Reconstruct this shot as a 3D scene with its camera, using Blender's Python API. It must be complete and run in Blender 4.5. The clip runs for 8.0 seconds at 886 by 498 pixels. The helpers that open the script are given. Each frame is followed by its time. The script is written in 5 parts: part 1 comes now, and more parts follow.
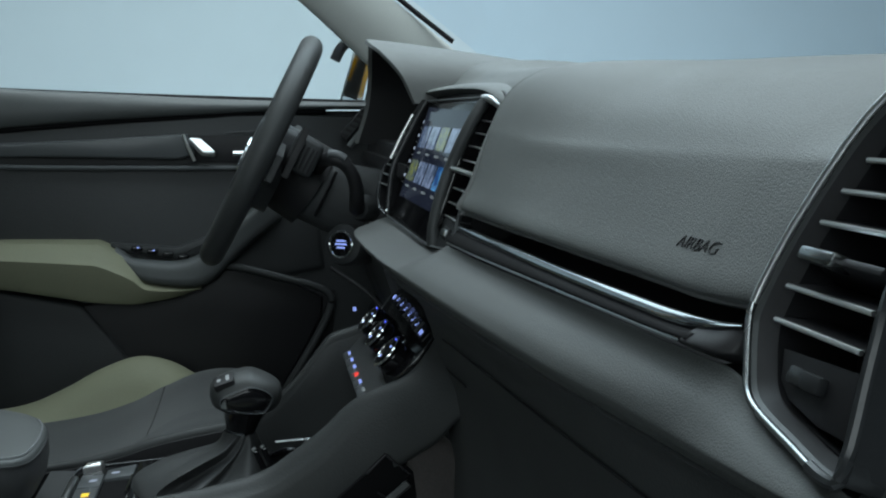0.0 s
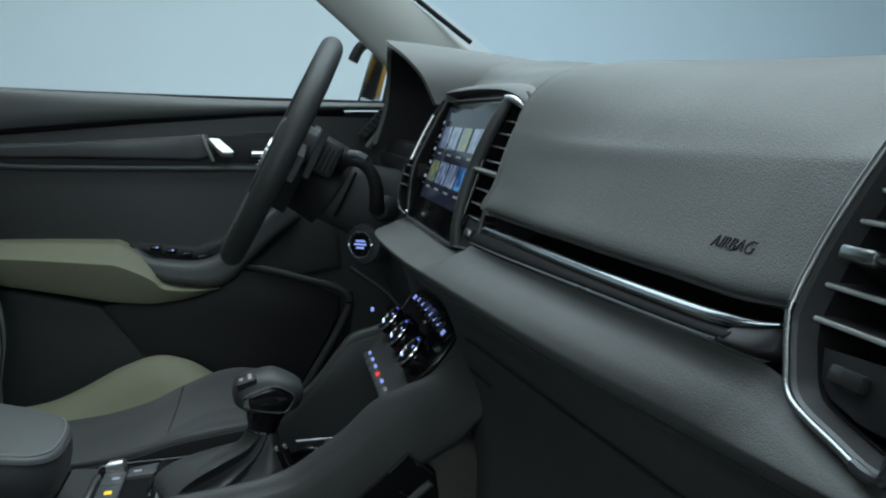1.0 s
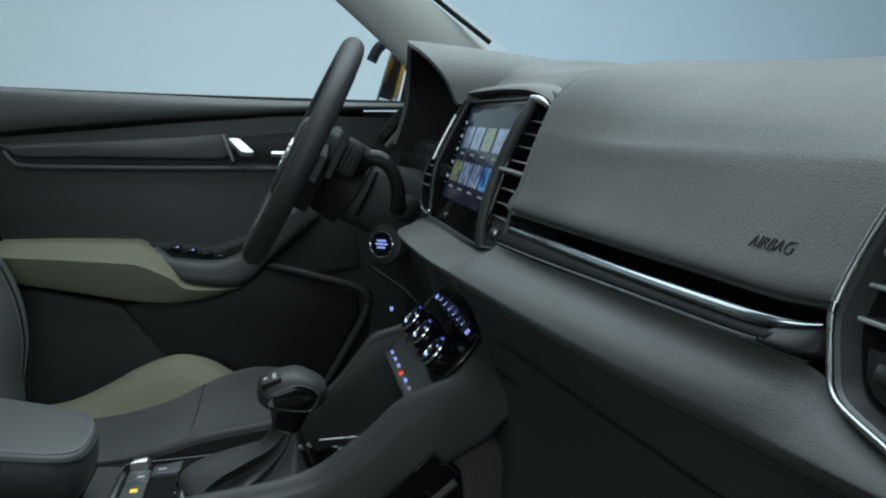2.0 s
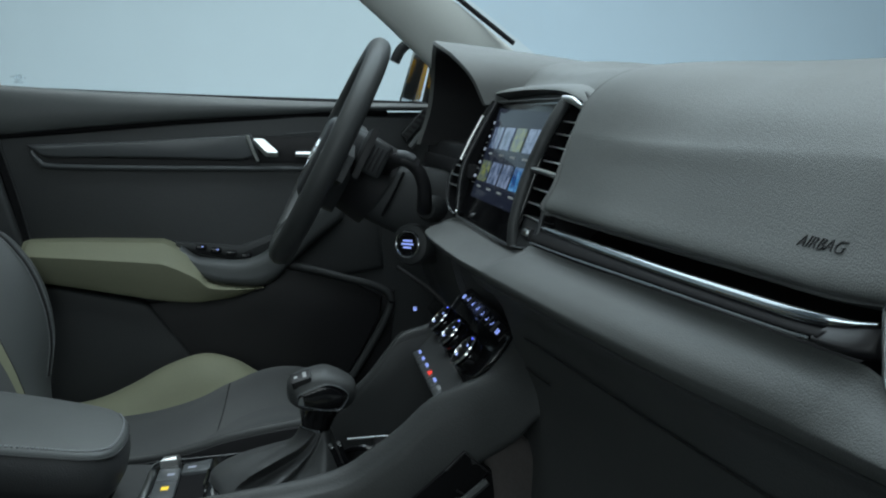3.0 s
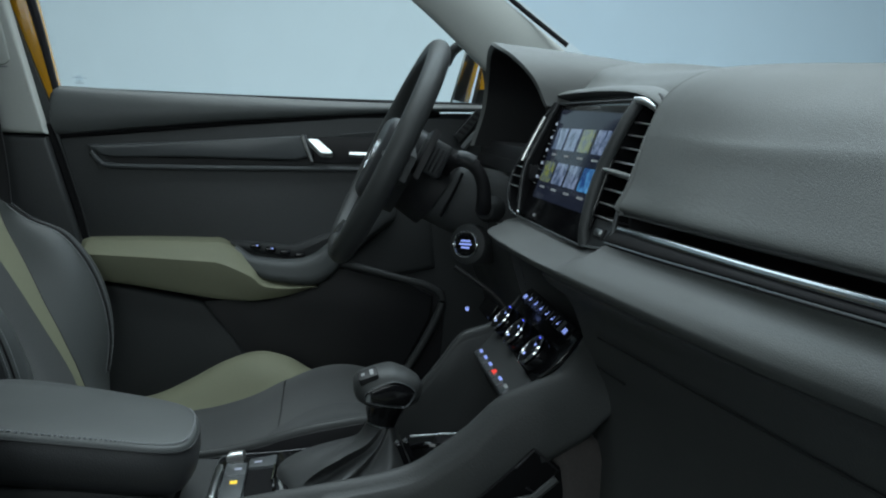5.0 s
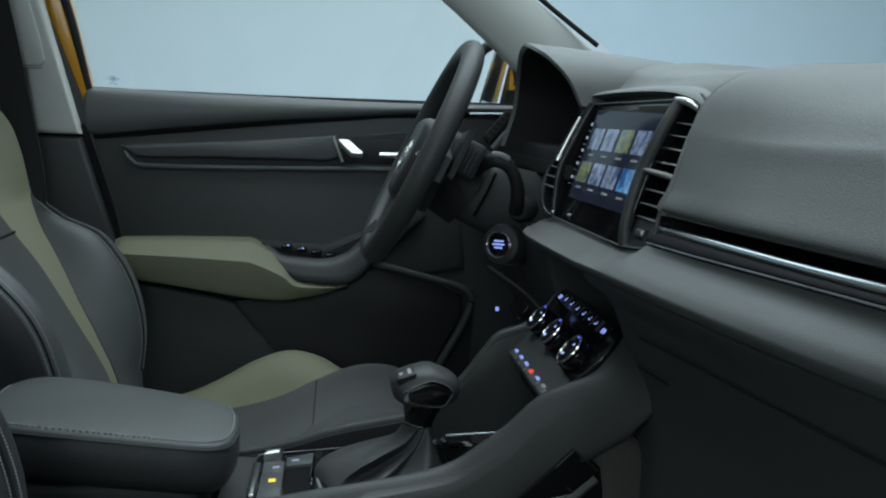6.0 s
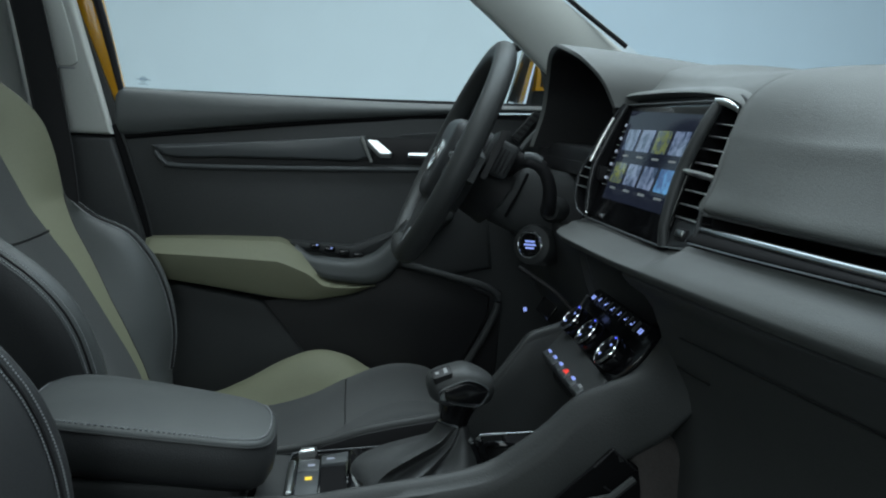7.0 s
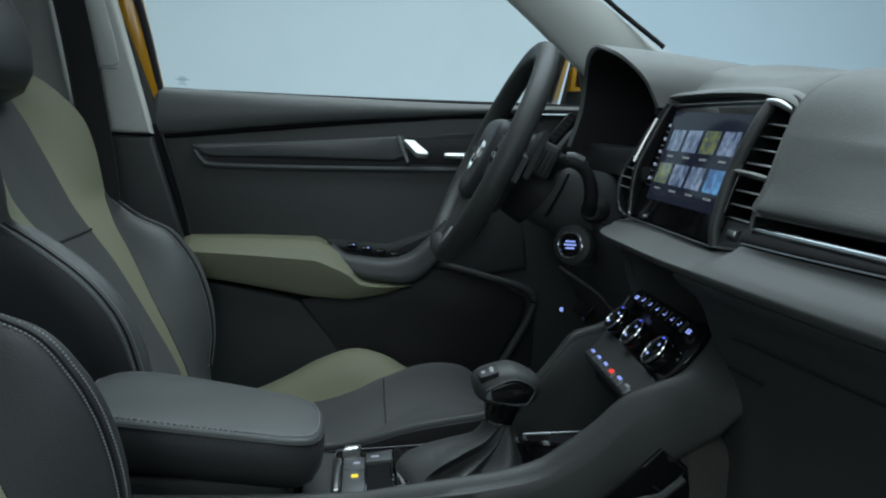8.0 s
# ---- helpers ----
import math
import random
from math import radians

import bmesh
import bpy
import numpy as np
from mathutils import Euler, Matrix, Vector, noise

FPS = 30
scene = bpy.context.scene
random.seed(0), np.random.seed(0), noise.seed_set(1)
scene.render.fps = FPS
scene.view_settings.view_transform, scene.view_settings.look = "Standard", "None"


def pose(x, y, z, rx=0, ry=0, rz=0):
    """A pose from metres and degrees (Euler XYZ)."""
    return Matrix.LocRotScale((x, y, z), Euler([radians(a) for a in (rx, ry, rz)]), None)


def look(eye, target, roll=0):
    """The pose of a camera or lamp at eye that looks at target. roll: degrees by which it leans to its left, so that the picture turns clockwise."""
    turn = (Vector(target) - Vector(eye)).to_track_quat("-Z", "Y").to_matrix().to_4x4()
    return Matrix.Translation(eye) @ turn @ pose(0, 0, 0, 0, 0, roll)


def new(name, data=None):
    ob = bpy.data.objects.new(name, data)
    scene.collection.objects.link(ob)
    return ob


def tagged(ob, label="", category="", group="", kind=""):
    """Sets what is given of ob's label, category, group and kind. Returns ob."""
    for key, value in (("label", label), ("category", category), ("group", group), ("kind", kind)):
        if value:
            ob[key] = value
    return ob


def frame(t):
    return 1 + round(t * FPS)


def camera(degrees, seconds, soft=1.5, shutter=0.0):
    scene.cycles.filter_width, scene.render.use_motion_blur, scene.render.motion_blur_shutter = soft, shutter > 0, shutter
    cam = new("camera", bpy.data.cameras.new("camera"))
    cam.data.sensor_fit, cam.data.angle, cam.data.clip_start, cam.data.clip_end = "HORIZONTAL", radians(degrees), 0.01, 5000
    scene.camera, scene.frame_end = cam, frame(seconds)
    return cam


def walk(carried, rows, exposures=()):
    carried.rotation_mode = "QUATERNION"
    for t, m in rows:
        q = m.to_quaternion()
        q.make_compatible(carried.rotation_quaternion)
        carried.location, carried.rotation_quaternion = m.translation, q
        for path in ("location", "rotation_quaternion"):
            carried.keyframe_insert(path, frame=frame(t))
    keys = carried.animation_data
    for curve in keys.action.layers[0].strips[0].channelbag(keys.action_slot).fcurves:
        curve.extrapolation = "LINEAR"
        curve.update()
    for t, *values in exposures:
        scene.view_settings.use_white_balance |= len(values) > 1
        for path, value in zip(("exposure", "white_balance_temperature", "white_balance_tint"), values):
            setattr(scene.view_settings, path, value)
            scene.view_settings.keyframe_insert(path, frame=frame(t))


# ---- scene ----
cam = camera(50.0, 8.0, soft=2.1)
PATH = [
    (0, (-0.167, -1.038, 1.071), (0.222, 0.906, 0.81), 3.3),
    (0.5, (-0.171, -1.037, 1.07), (0.206, 0.909, 0.809), 3.3),
    (1, (-0.18, -1.038, 1.069), (0.188, 0.911, 0.81), 3.4),
    (1.5, (-0.187, -1.038, 1.069), (0.172, 0.912, 0.809), 3.4),
    (3, (-0.214, -1.038, 1.067), (0.106, 0.919, 0.806), 3.4),
    (3.5, (-0.224, -1.04, 1.066), (0.089, 0.918, 0.807), 3.5),
    (4, (-0.233, -1.039, 1.066), (0.064, 0.921, 0.804), 3.5),
    (4.5, (-0.247, -1.041, 1.064), (0.036, 0.922, 0.804), 3.6),
    (6, (-0.286, -1.043, 1.061), (-0.053, 0.926, 0.8), 3.6),
    (6.5, (-0.299, -1.044, 1.059), (-0.077, 0.927, 0.8), 3.7),
    (7, (-0.313, -1.045, 1.059), (-0.107, 0.927, 0.798), 3.7),
    (7.5, (-0.328, -1.046, 1.057), (-0.137, 0.928, 0.796), 3.8),
    (8, (-0.347, -1.047, 1.056), (-0.177, 0.928, 0.794), 3.8),
]
walk(cam, [(t, look(eye, target, roll)) for t, eye, target, roll in PATH])
from mathutils.bvhtree import BVHTree

scene.view_settings.exposure = 0.0

# ---- world and light ----
world = bpy.data.worlds.new("studio_air")
scene.world = world
world.use_nodes = True
world.node_tree.nodes["Background"].inputs[0].default_value = (0.55, 0.62, 0.68, 1)
world.node_tree.nodes["Background"].inputs[1].default_value = 0.12


def area_lamp(name, eye, target, sx, sy, power, colour):
    data = bpy.data.lights.new(name, "AREA")
    data.shape, data.size, data.size_y = "RECTANGLE", sx, sy
    data.energy, data.color = power, colour
    ob = new(name, data)
    ob.matrix_world = look(eye, target)
    return ob


COOL = (0.83, 0.965, 1.0)
area_lamp("softbox_overhead", (0.15, 0.8, 4.2), (0.15, 0.65, 0.0), 4.4, 4.4, 255, COOL)
area_lamp("passenger_side_fill", (-1.4, -3.4, 1.9), (-0.2, 0.4, 0.85), 2.0, 1.5, 25, COOL)
area_lamp("front_high_fill", (0.3, -2.1, 2.6), (0.0, -0.5, 0.95), 1.3, 0.9, 9, COOL)
area_lamp("softbox_far_high", (0.4, 4.7, 3.6), (0.0, 0.0, 1.0), 3.2, 1.3, 28, COOL)
area_lamp("wall_washer", (0.5, 3.3, 0.4), (0.5, 5.0, 1.7), 6.0, 0.4, 20, COOL)
area_lamp("front_wall_washer", (4.8, 0.5, 0.4), (6.5, 0.5, 1.8), 6.0, 0.4, 27, COOL)


# ---- materials ----
def base_mat(name):
    m = bpy.data.materials.new(name)
    m.use_nodes = True
    nt = m.node_tree
    return m, nt, nt.nodes["Principled BSDF"]


def node(nt, kind, **values):
    n = nt.nodes.new(kind)
    for key, value in values.items():
        n.inputs[key.replace("_", " ")].default_value = value
    return n


def surface(name, colour, rough, metal=0.0, grain=0.0, cell=500.0, soft=0.0, spread=0.12, spec=0.5, sheen=0.0, coat=0.0):
    """Colour and roughness vary at two scales; grain is a leather-like relief of cells."""
    m, nt, b = base_mat(name)
    tc = nt.nodes.new("ShaderNodeTexCoord")
    big = node(nt, "ShaderNodeTexNoise", Scale=9.0, Detail=4.0)
    fine = node(nt, "ShaderNodeTexNoise", Scale=420.0, Detail=2.0)
    for n in (big, fine):
        nt.links.new(tc.outputs["Object"], n.inputs["Vector"])
    mix = nt.nodes.new("ShaderNodeMath")
    mix.operation = "ADD"
    nt.links.new(big.outputs[0], mix.inputs[0])
    nt.links.new(fine.outputs[0], mix.inputs[1])
    ramp = node(nt, "ShaderNodeMapRange")
    ramp.inputs["From Min"].default_value, ramp.inputs["From Max"].default_value = 0.6, 1.4
    ramp.inputs["To Min"].default_value, ramp.inputs["To Max"].default_value = 1 - spread, 1 + spread
    nt.links.new(mix.outputs[0], ramp.inputs["Value"])
    tint = nt.nodes.new("ShaderNodeVectorMath")
    tint.operation = "SCALE"
    tint.inputs[0].default_value = colour
    nt.links.new(ramp.outputs[0], tint.inputs["Scale"])
    nt.links.new(tint.outputs[0], b.inputs["Base Color"])
    r = node(nt, "ShaderNodeMapRange")
    r.inputs["From Min"].default_value, r.inputs["From Max"].default_value = 0.3, 0.7
    r.inputs["To Min"].default_value, r.inputs["To Max"].default_value = max(0.02, rough - 0.05), min(1, rough + 0.05)
    nt.links.new(big.outputs[0], r.inputs["Value"])
    nt.links.new(r.outputs[0], b.inputs["Roughness"])
    b.inputs["Metallic"].default_value = metal
    b.inputs["Specular IOR Level"].default_value = spec
    b.inputs["Sheen Weight"].default_value = sheen
    b.inputs["Coat Weight"].default_value = coat
    if grain:
        warp = node(nt, "ShaderNodeTexNoise", Scale=cell * 0.5, Detail=2.0)
        nt.links.new(tc.outputs["Object"], warp.inputs["Vector"])
        move = nt.nodes.new("ShaderNodeVectorMath")
        move.operation = "MULTIPLY_ADD"
        move.inputs[1].default_value = (1.1 / cell,) * 3
        nt.links.new(warp.outputs["Color"], move.inputs[0])
        nt.links.new(tc.outputs["Object"], move.inputs[2])
        vor = node(nt, "ShaderNodeTexVoronoi", Scale=cell)
        vor.feature = "SMOOTH_F1"
        vor.inputs["Smoothness"].default_value = 0.2
        nt.links.new(move.outputs[0], vor.inputs["Vector"])
        bump = node(nt, "ShaderNodeBump", Strength=grain, Distance=0.0006)
        bump.invert = True
        nt.links.new(vor.outputs["Distance"], bump.inputs["Height"])
        nt.links.new(bump.outputs[0], b.inputs["Normal"])
    return m


def woven(name, colour, scale=900.0):
    m = surface(name, colour, 0.85, spec=0.2, sheen=0.15, spread=0.18)
    nt = m.node_tree
    tc = nt.nodes.new("ShaderNodeTexCoord")
    wave = node(nt, "ShaderNodeTexWave", Scale=scale * 0.3, Distortion=1.5, Detail=1.0)
    nt.links.new(tc.outputs["Object"], wave.inputs["Vector"])
    bump = node(nt, "ShaderNodeBump", Strength=0.3, Distance=0.0004)
    nt.links.new(wave.outputs["Fac"], bump.inputs["Height"])
    nt.links.new(bump.outputs[0], nt.nodes["Principled BSDF"].inputs["Normal"])
    return m


def glowing(name, colour, power):
    m, nt, b = base_mat(name)
    b.inputs["Base Color"].default_value = (0.01, 0.01, 0.012, 1)
    b.inputs["Roughness"].default_value = 0.3
    b.inputs["Emission Color"].default_value = (*colour, 1)
    b.inputs["Emission Strength"].default_value = power
    return m


def clear_glass(name, tint):
    m, nt, b = base_mat(name)
    out = nt.nodes["Material Output"]
    nt.nodes.remove(b)
    clear = nt.nodes.new("ShaderNodeBsdfTransparent")
    clear.inputs[0].default_value = (*tint, 1)
    gloss = nt.nodes.new("ShaderNodeBsdfGlossy")
    gloss.inputs["Roughness"].default_value = 0.02
    mix = nt.nodes.new("ShaderNodeMixShader")
    mix.inputs[0].default_value = 0.03
    nt.links.new(clear.outputs[0], mix.inputs[1])
    nt.links.new(gloss.outputs[0], mix.inputs[2])
    nt.links.new(mix.outputs[0], out.inputs[0])
    return m


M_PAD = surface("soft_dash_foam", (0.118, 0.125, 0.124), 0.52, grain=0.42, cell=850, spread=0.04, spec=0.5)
M_LOW = surface("hard_lower_plastic", (0.051, 0.054, 0.056), 0.55, grain=0.35, cell=600, spread=0.1, spec=0.35)
M_DOOR = surface("door_soft_plastic", (0.076, 0.083, 0.085), 0.46, grain=0.3, cell=520, spread=0.08, spec=0.4)
M_DOORD = surface("door_dark_plastic", (0.040, 0.043, 0.045), 0.5, grain=0.4, cell=520, spread=0.1, spec=0.35)
M_RAIL = surface("console_rail_plastic", (0.038, 0.041, 0.042), 0.48, grain=0.3, cell=520, spread=0.07, spec=0.4)
M_VENT = surface("vent_dark_plastic", (0.026, 0.028, 0.030), 0.3, spread=0.08)
M_TRIM = surface("satin_grey_trim", (0.075, 0.082, 0.088), 0.35, spread=0.05)
M_RIMBAND = surface("painted_satin_grey", (0.068, 0.072, 0.075), 0.45, metal=0.2, spread=0.04)
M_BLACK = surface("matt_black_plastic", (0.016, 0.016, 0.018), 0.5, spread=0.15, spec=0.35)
M_GLOSS = surface("piano_black", (0.006, 0.006, 0.007), 0.12, spread=0.1, spec=0.5)
M_CHROME = surface("polished_chrome", (0.86, 0.88, 0.89), 0.16, metal=1.0, spread=0.03)
M_DARKCHROME = surface("dark_polished_chrome", (0.42, 0.44, 0.46), 0.12, metal=1.0, spread=0.03)
M_RING = surface("brushed_ring_metal", (0.85, 0.86, 0.86), 0.34, metal=1.0, spread=0.03)
M_SATIN = surface("satin_chrome", (0.42, 0.44, 0.45), 0.3, metal=1.0, spread=0.05)
M_OLIVE = surface("olive_beige_leatherette", (0.200, 0.205, 0.142), 0.6, grain=0.25, cell=700, spread=0.07, spec=0.3)
M_SEAT = surface("charcoal_leatherette", (0.073, 0.080, 0.082), 0.42, grain=0.3, cell=650, spread=0.07, spec=0.45)
M_LEDGE_SHADED = surface("soft_dash_foam_shaded", (0.071, 0.0755, 0.0755), 0.52, grain=0.30, cell=1000, spread=0.05, spec=0.45)
M_SEATD = surface("black_leatherette", (0.036, 0.038, 0.041), 0.42, grain=0.3, cell=650, spread=0.1, spec=0.3)
M_INSERT = woven("anthracite_seat_cloth", (0.054, 0.058, 0.060))
M_THREAD = surface("grey_thread", (0.27, 0.285, 0.30), 0.8)
M_PILLAR = surface("pale_grey_pillar_cloth", (0.53, 0.55, 0.53), 0.75, grain=0.15, cell=900, spread=0.04, spec=0.2)
M_YELLOW = surface("amber_car_paint", (0.62, 0.30, 0.008), 0.25, spread=0.03, coat=0.6)
M_RUBBER = surface("black_rubber_seal", (0.009, 0.009, 0.012), 0.6, spread=0.1, spec=0.3)
M_BELT = woven("black_belt_webbing", (0.024, 0.024, 0.026), 1500)
M_CARPET = woven("dark_floor_carpet", (0.034, 0.032, 0.032), 500)
M_TUNNEL = woven("brown_grey_carpet", (0.074, 0.067, 0.065), 500)
M_HEADLINE = surface("grey_headlining", (0.45, 0.46, 0.45), 0.9, spread=0.05, spec=0.1)
M_BLUE = glowing("blue_white_backlight", (0.30, 0.42, 1.0), 0.9)
M_BLUER = glowing("deep_blue_backlight", (0.08, 0.12, 1.0), 1.6)
M_RED = glowing("red_backlight", (1.0, 0.07, 0.05), 0.9)
M_AMBERL = glowing("amber_backlight", (1.0, 0.76, 0.06), 1.1)
M_KEYLIT = glowing("white_key_light", (0.65, 0.78, 1.0), 0.45)
M_SEATG = surface("worn_black_leather", (0.056, 0.059, 0.061), 0.42, grain=0.3, cell=650, spread=0.14, spec=0.4)
M_VOID = surface("deep_black_plastic_and_shade", (0.005, 0.005, 0.006), 0.8, spread=0.2, spec=0.15)
M_PRINT = surface("pale_print", (0.30, 0.31, 0.32), 0.6)
M_GLASS = clear_glass("door_glass", (0.93, 0.97, 0.97))
M_MARK = clear_glass("faint_glass_print", (0.87, 0.89, 0.91))
M_SCREENG = clear_glass("windscreen_glass", (0.86, 0.94, 1.0))
M_WALLPAINT = surface("pale_studio_paint", (0.62, 0.712, 0.77), 0.9, spread=0.03, spec=0.1)
M_UNSEEN_DARK = woven("unseen_dark_cloth", (0.06, 0.063, 0.068), 200)
M_FLOORPAINT = surface("studio_floor_paint", (0.34, 0.36, 0.37), 0.5, spread=0.06)


# ---- mesh tools ----
def spline(points, n):
    """Catmull-Rom through the points, n steps a span."""
    p = [np.array(q, float) for q in points]
    out = []
    for i in range(len(p) - 1):
        a = p[i - 1] if i else 2 * p[0] - p[1]
        b, c = p[i], p[i + 1]
        d = p[i + 2] if i + 2 < len(p) else 2 * p[-1] - p[-2]
        for k in range(n):
            u = k / n
            out.append(0.5 * (2 * b + (c - a) * u + (2 * a - 5 * b + 4 * c - d) * u * u + (3 * b - a - 3 * c + d) * u ** 3))
    out.append(p[-1])
    return out


def ring_spline(points, n):
    """The same round a closed ring."""
    p = [np.array(q, float) for q in points]
    m, out = len(p), []
    for i in range(m):
        a, b, c, d = p[i - 1], p[i], p[(i + 1) % m], p[(i + 2) % m]
        for k in range(n):
            u = k / n
            out.append(0.5 * (2 * b + (c - a) * u + (2 * a - 5 * b + 4 * c - d) * u * u + (3 * b - a - 3 * c + d) * u ** 3))
    return out


def skin(rows, closed=False, caps=False, wrap=False):
    """A mesh over rows of points. closed: each row is a ring; wrap: the last row joins the first."""
    bm = bmesh.new()
    vs = [[bm.verts.new(tuple(q)) for q in row] for row in rows]
    m, n = len(vs), len(vs[0])
    for i in range(m if wrap else m - 1):
        a, b = vs[i], vs[(i + 1) % m]
        for k in range(n if closed else n - 1):
            bm.faces.new((a[k], a[(k + 1) % n], b[(k + 1) % n], b[k]))
    if caps:
        bm.faces.new(vs[0][::-1])
        bm.faces.new(vs[-1])
    bmesh.ops.recalc_face_normals(bm, faces=bm.faces)
    return bm


def loft(stations, along=6, around=4, closed=True, caps=True, smooth_ring=True):
    """Stations: lists of as many 3D points each, splined along and round."""
    m = len(stations[0])
    lines = [spline([s[k] for s in stations], along) for k in range(m)]
    rows = []
    for i in range(len(lines[0])):
        row = [ln[i] for ln in lines]
        if smooth_ring:
            row = ring_spline(row, around) if closed else spline(row, around)
        rows.append(row)
    return skin(rows, closed=closed, caps=caps and closed)


def tube(path, radius, sides=10, ring=False, flat=1.0, up=(0, 0, 1)):
    """A round bar along a path; radius may be a list; flat squeezes it along up."""
    p = [np.array(q, float) for q in path]
    n = len(p)
    rows = []
    for i in range(n):
        if ring:
            t = p[(i + 1) % n] - p[i - 1]
        else:
            t = p[min(i + 1, n - 1)] - p[max(i - 1, 0)]
        t = t / (np.linalg.norm(t) + 1e-9)
        s = np.cross(t, np.array(up, float))
        if np.linalg.norm(s) < 1e-4:
            s = np.cross(t, (1, 0, 0.01))
        s = s / np.linalg.norm(s)
        v = np.cross(s, t)
        r = radius[i] if isinstance(radius, (list, tuple)) else radius
        rows.append([p[i] + r * (math.cos(a) * s + flat * math.sin(a) * v) for a in [2 * math.pi * k / sides for k in range(sides)]])
    return skin(rows, closed=True, caps=not ring, wrap=ring)


def rbox(size, bevel=0.003, segs=2, m=None):
    bm = bmesh.new()
    bmesh.ops.create_cube(bm, size=1.0)
    bmesh.ops.scale(bm, vec=size, verts=bm.verts)
    if bevel:
        bmesh.ops.bevel(bm, geom=list(bm.edges), offset=bevel, segments=segs, profile=0.5, affect="EDGES")
    if m is not None:
        bmesh.ops.transform(bm, matrix=m, verts=bm.verts)
    return bm


def plate(outline, depth, bevel=0.002, segs=2, m=None, back=0.0):
    """An outline in u, v, raised from w = back to w = depth, its upper rim rounded."""
    bm = bmesh.new()
    low = [bm.verts.new((u, v, back)) for u, v in outline]
    high = [bm.verts.new((u, v, depth)) for u, v in outline]
    n = len(low)
    bm.faces.new(low[::-1])
    top = bm.faces.new(high)
    for k in range(n):
        bm.faces.new((low[k], low[(k + 1) % n], high[(k + 1) % n], high[k]))
    bmesh.ops.recalc_face_normals(bm, faces=bm.faces)
    if bevel:
        bmesh.ops.bevel(bm, geom=list(top.edges), offset=bevel, segments=segs, profile=0.5, affect="EDGES")
    if m is not None:
        bmesh.ops.transform(bm, matrix=m, verts=bm.verts)
    return bm


def hoop(outer, inner, depth, m=None, lift=0.0):
    """A flat rim between two outlines of as many points."""
    rows = [[(u, v, lift) for u, v in inner], [(u, v, depth) for u, v in inner],
            [(u, v, depth) for u, v in outer], [(u, v, lift) for u, v in outer]]
    bm = skin(rows, closed=True, wrap=True)
    if m is not None:
        bmesh.ops.transform(bm, matrix=m, verts=bm.verts)
    return bm


def disc(radius, depth, sides=32, bevel=0.001, m=None, lift=0.0):
    return plate([(radius * math.cos(2 * math.pi * k / sides), radius * math.sin(2 * math.pi * k / sides)) for k in range(sides)], depth, bevel, 2, m, lift)


def circle(radius, sides=32, cu=0.0, cv=0.0):
    return [(cu + radius * math.cos(2 * math.pi * k / sides), cv + radius * math.sin(2 * math.pi * k / sides)) for k in range(sides)]


def rect(u0, v0, u1, v1, r=0.0, k=3):
    """A rectangle's outline with rounded corners."""
    if r <= 0:
        return [(u0, v0), (u1, v0), (u1, v1), (u0, v1)]
    out = []
    for cu, cv, a in ((u1 - r, v0 + r, -90), (u1 - r, v1 - r, 0), (u0 + r, v1 - r, 90), (u0 + r, v0 + r, 180)):
        for i in range(k + 1):
            b = radians(a + 90 * i / k)
            out.append((cu + r * math.cos(b), cv + r * math.sin(b)))
    return out


def basis(origin, u, v):
    """The matrix that takes u, v, w to the world: w is u cross v."""
    u, v = Vector(u).normalized(), Vector(v).normalized()
    w = u.cross(v).normalized()
    v = w.cross(u)
    m = Matrix((u, v, w)).transposed().to_4x4()
    m.translation = Vector(origin)
    return m


def joined(*meshes):
    """Several bmeshes as one."""
    out = bmesh.new()
    for bm in meshes:
        me = bpy.data.meshes.new("join")
        bm.to_mesh(me)
        bm.free()
        out.from_mesh(me)
        bpy.data.meshes.remove(me)
    return out


def mesh_of(name, bm, material, sharp=38):
    for f in bm.faces:
        f.smooth = True
    for e in bm.edges:
        e.smooth = len(e.link_faces) != 2 or e.calc_face_angle(0) < radians(sharp)
    me = bpy.data.meshes.new(name)
    bm.to_mesh(me)
    bm.free()
    me.materials.append(material)
    return me


def part(name, bm, material, parent, label="", sharp=38):
    ob = new(name, mesh_of(name, bm, material, sharp))
    ob.parent = parent
    if parent.type == "EMPTY":
        ob.matrix_parent_inverse = Matrix.Translation(-parent.location)
    return tagged(ob, label=label)


def thing(name, base, label, category, group="", kind=""):
    """An Empty at a thing's base, to which its parts belong. Parts are given in world coordinates."""
    ob = new(name)
    ob.empty_display_size, ob.location = 0.05, base
    return tagged(ob, label=label, category=category, group=group, kind=kind)


def setting(name, bm, material, label, category):
    return tagged(new(name, mesh_of(name, bm, material)), label=label, category=category, kind="structure")


# ---- the studio round the car ----
setting("floor", rbox((16, 16, 0.1), 0, m=Matrix.Translation((0, 0, -0.05))), M_FLOORPAINT, "smooth grey painted studio floor", "floor")
for wall, size, at in (("wall_far", (16, 0.1, 6), (0, 5.0, 3.0)), ("wall_front", (0.1, 16, 6), (6.5, 0, 3.0)),
                       ("wall_near", (16, 0.1, 6), (0, -6.0, 3.0)), ("wall_rear", (0.1, 16, 6), (-6.5, 0, 3.0))):
    lit = wall in ("wall_far", "wall_front")
    setting(wall, rbox(size, 0, m=Matrix.Translation(at)), M_WALLPAINT if lit else M_UNSEEN_DARK, "pale blue-grey seamless studio wall" if lit else "unseen dark wall, added to hold back bounce light", "wall")
setting("ceiling", rbox((16, 16, 0.1), 0, m=Matrix.Translation((0, 0, 6.05))), M_UNSEEN_DARK, "unseen dark ceiling, added to hold back bounce light", "ceiling")


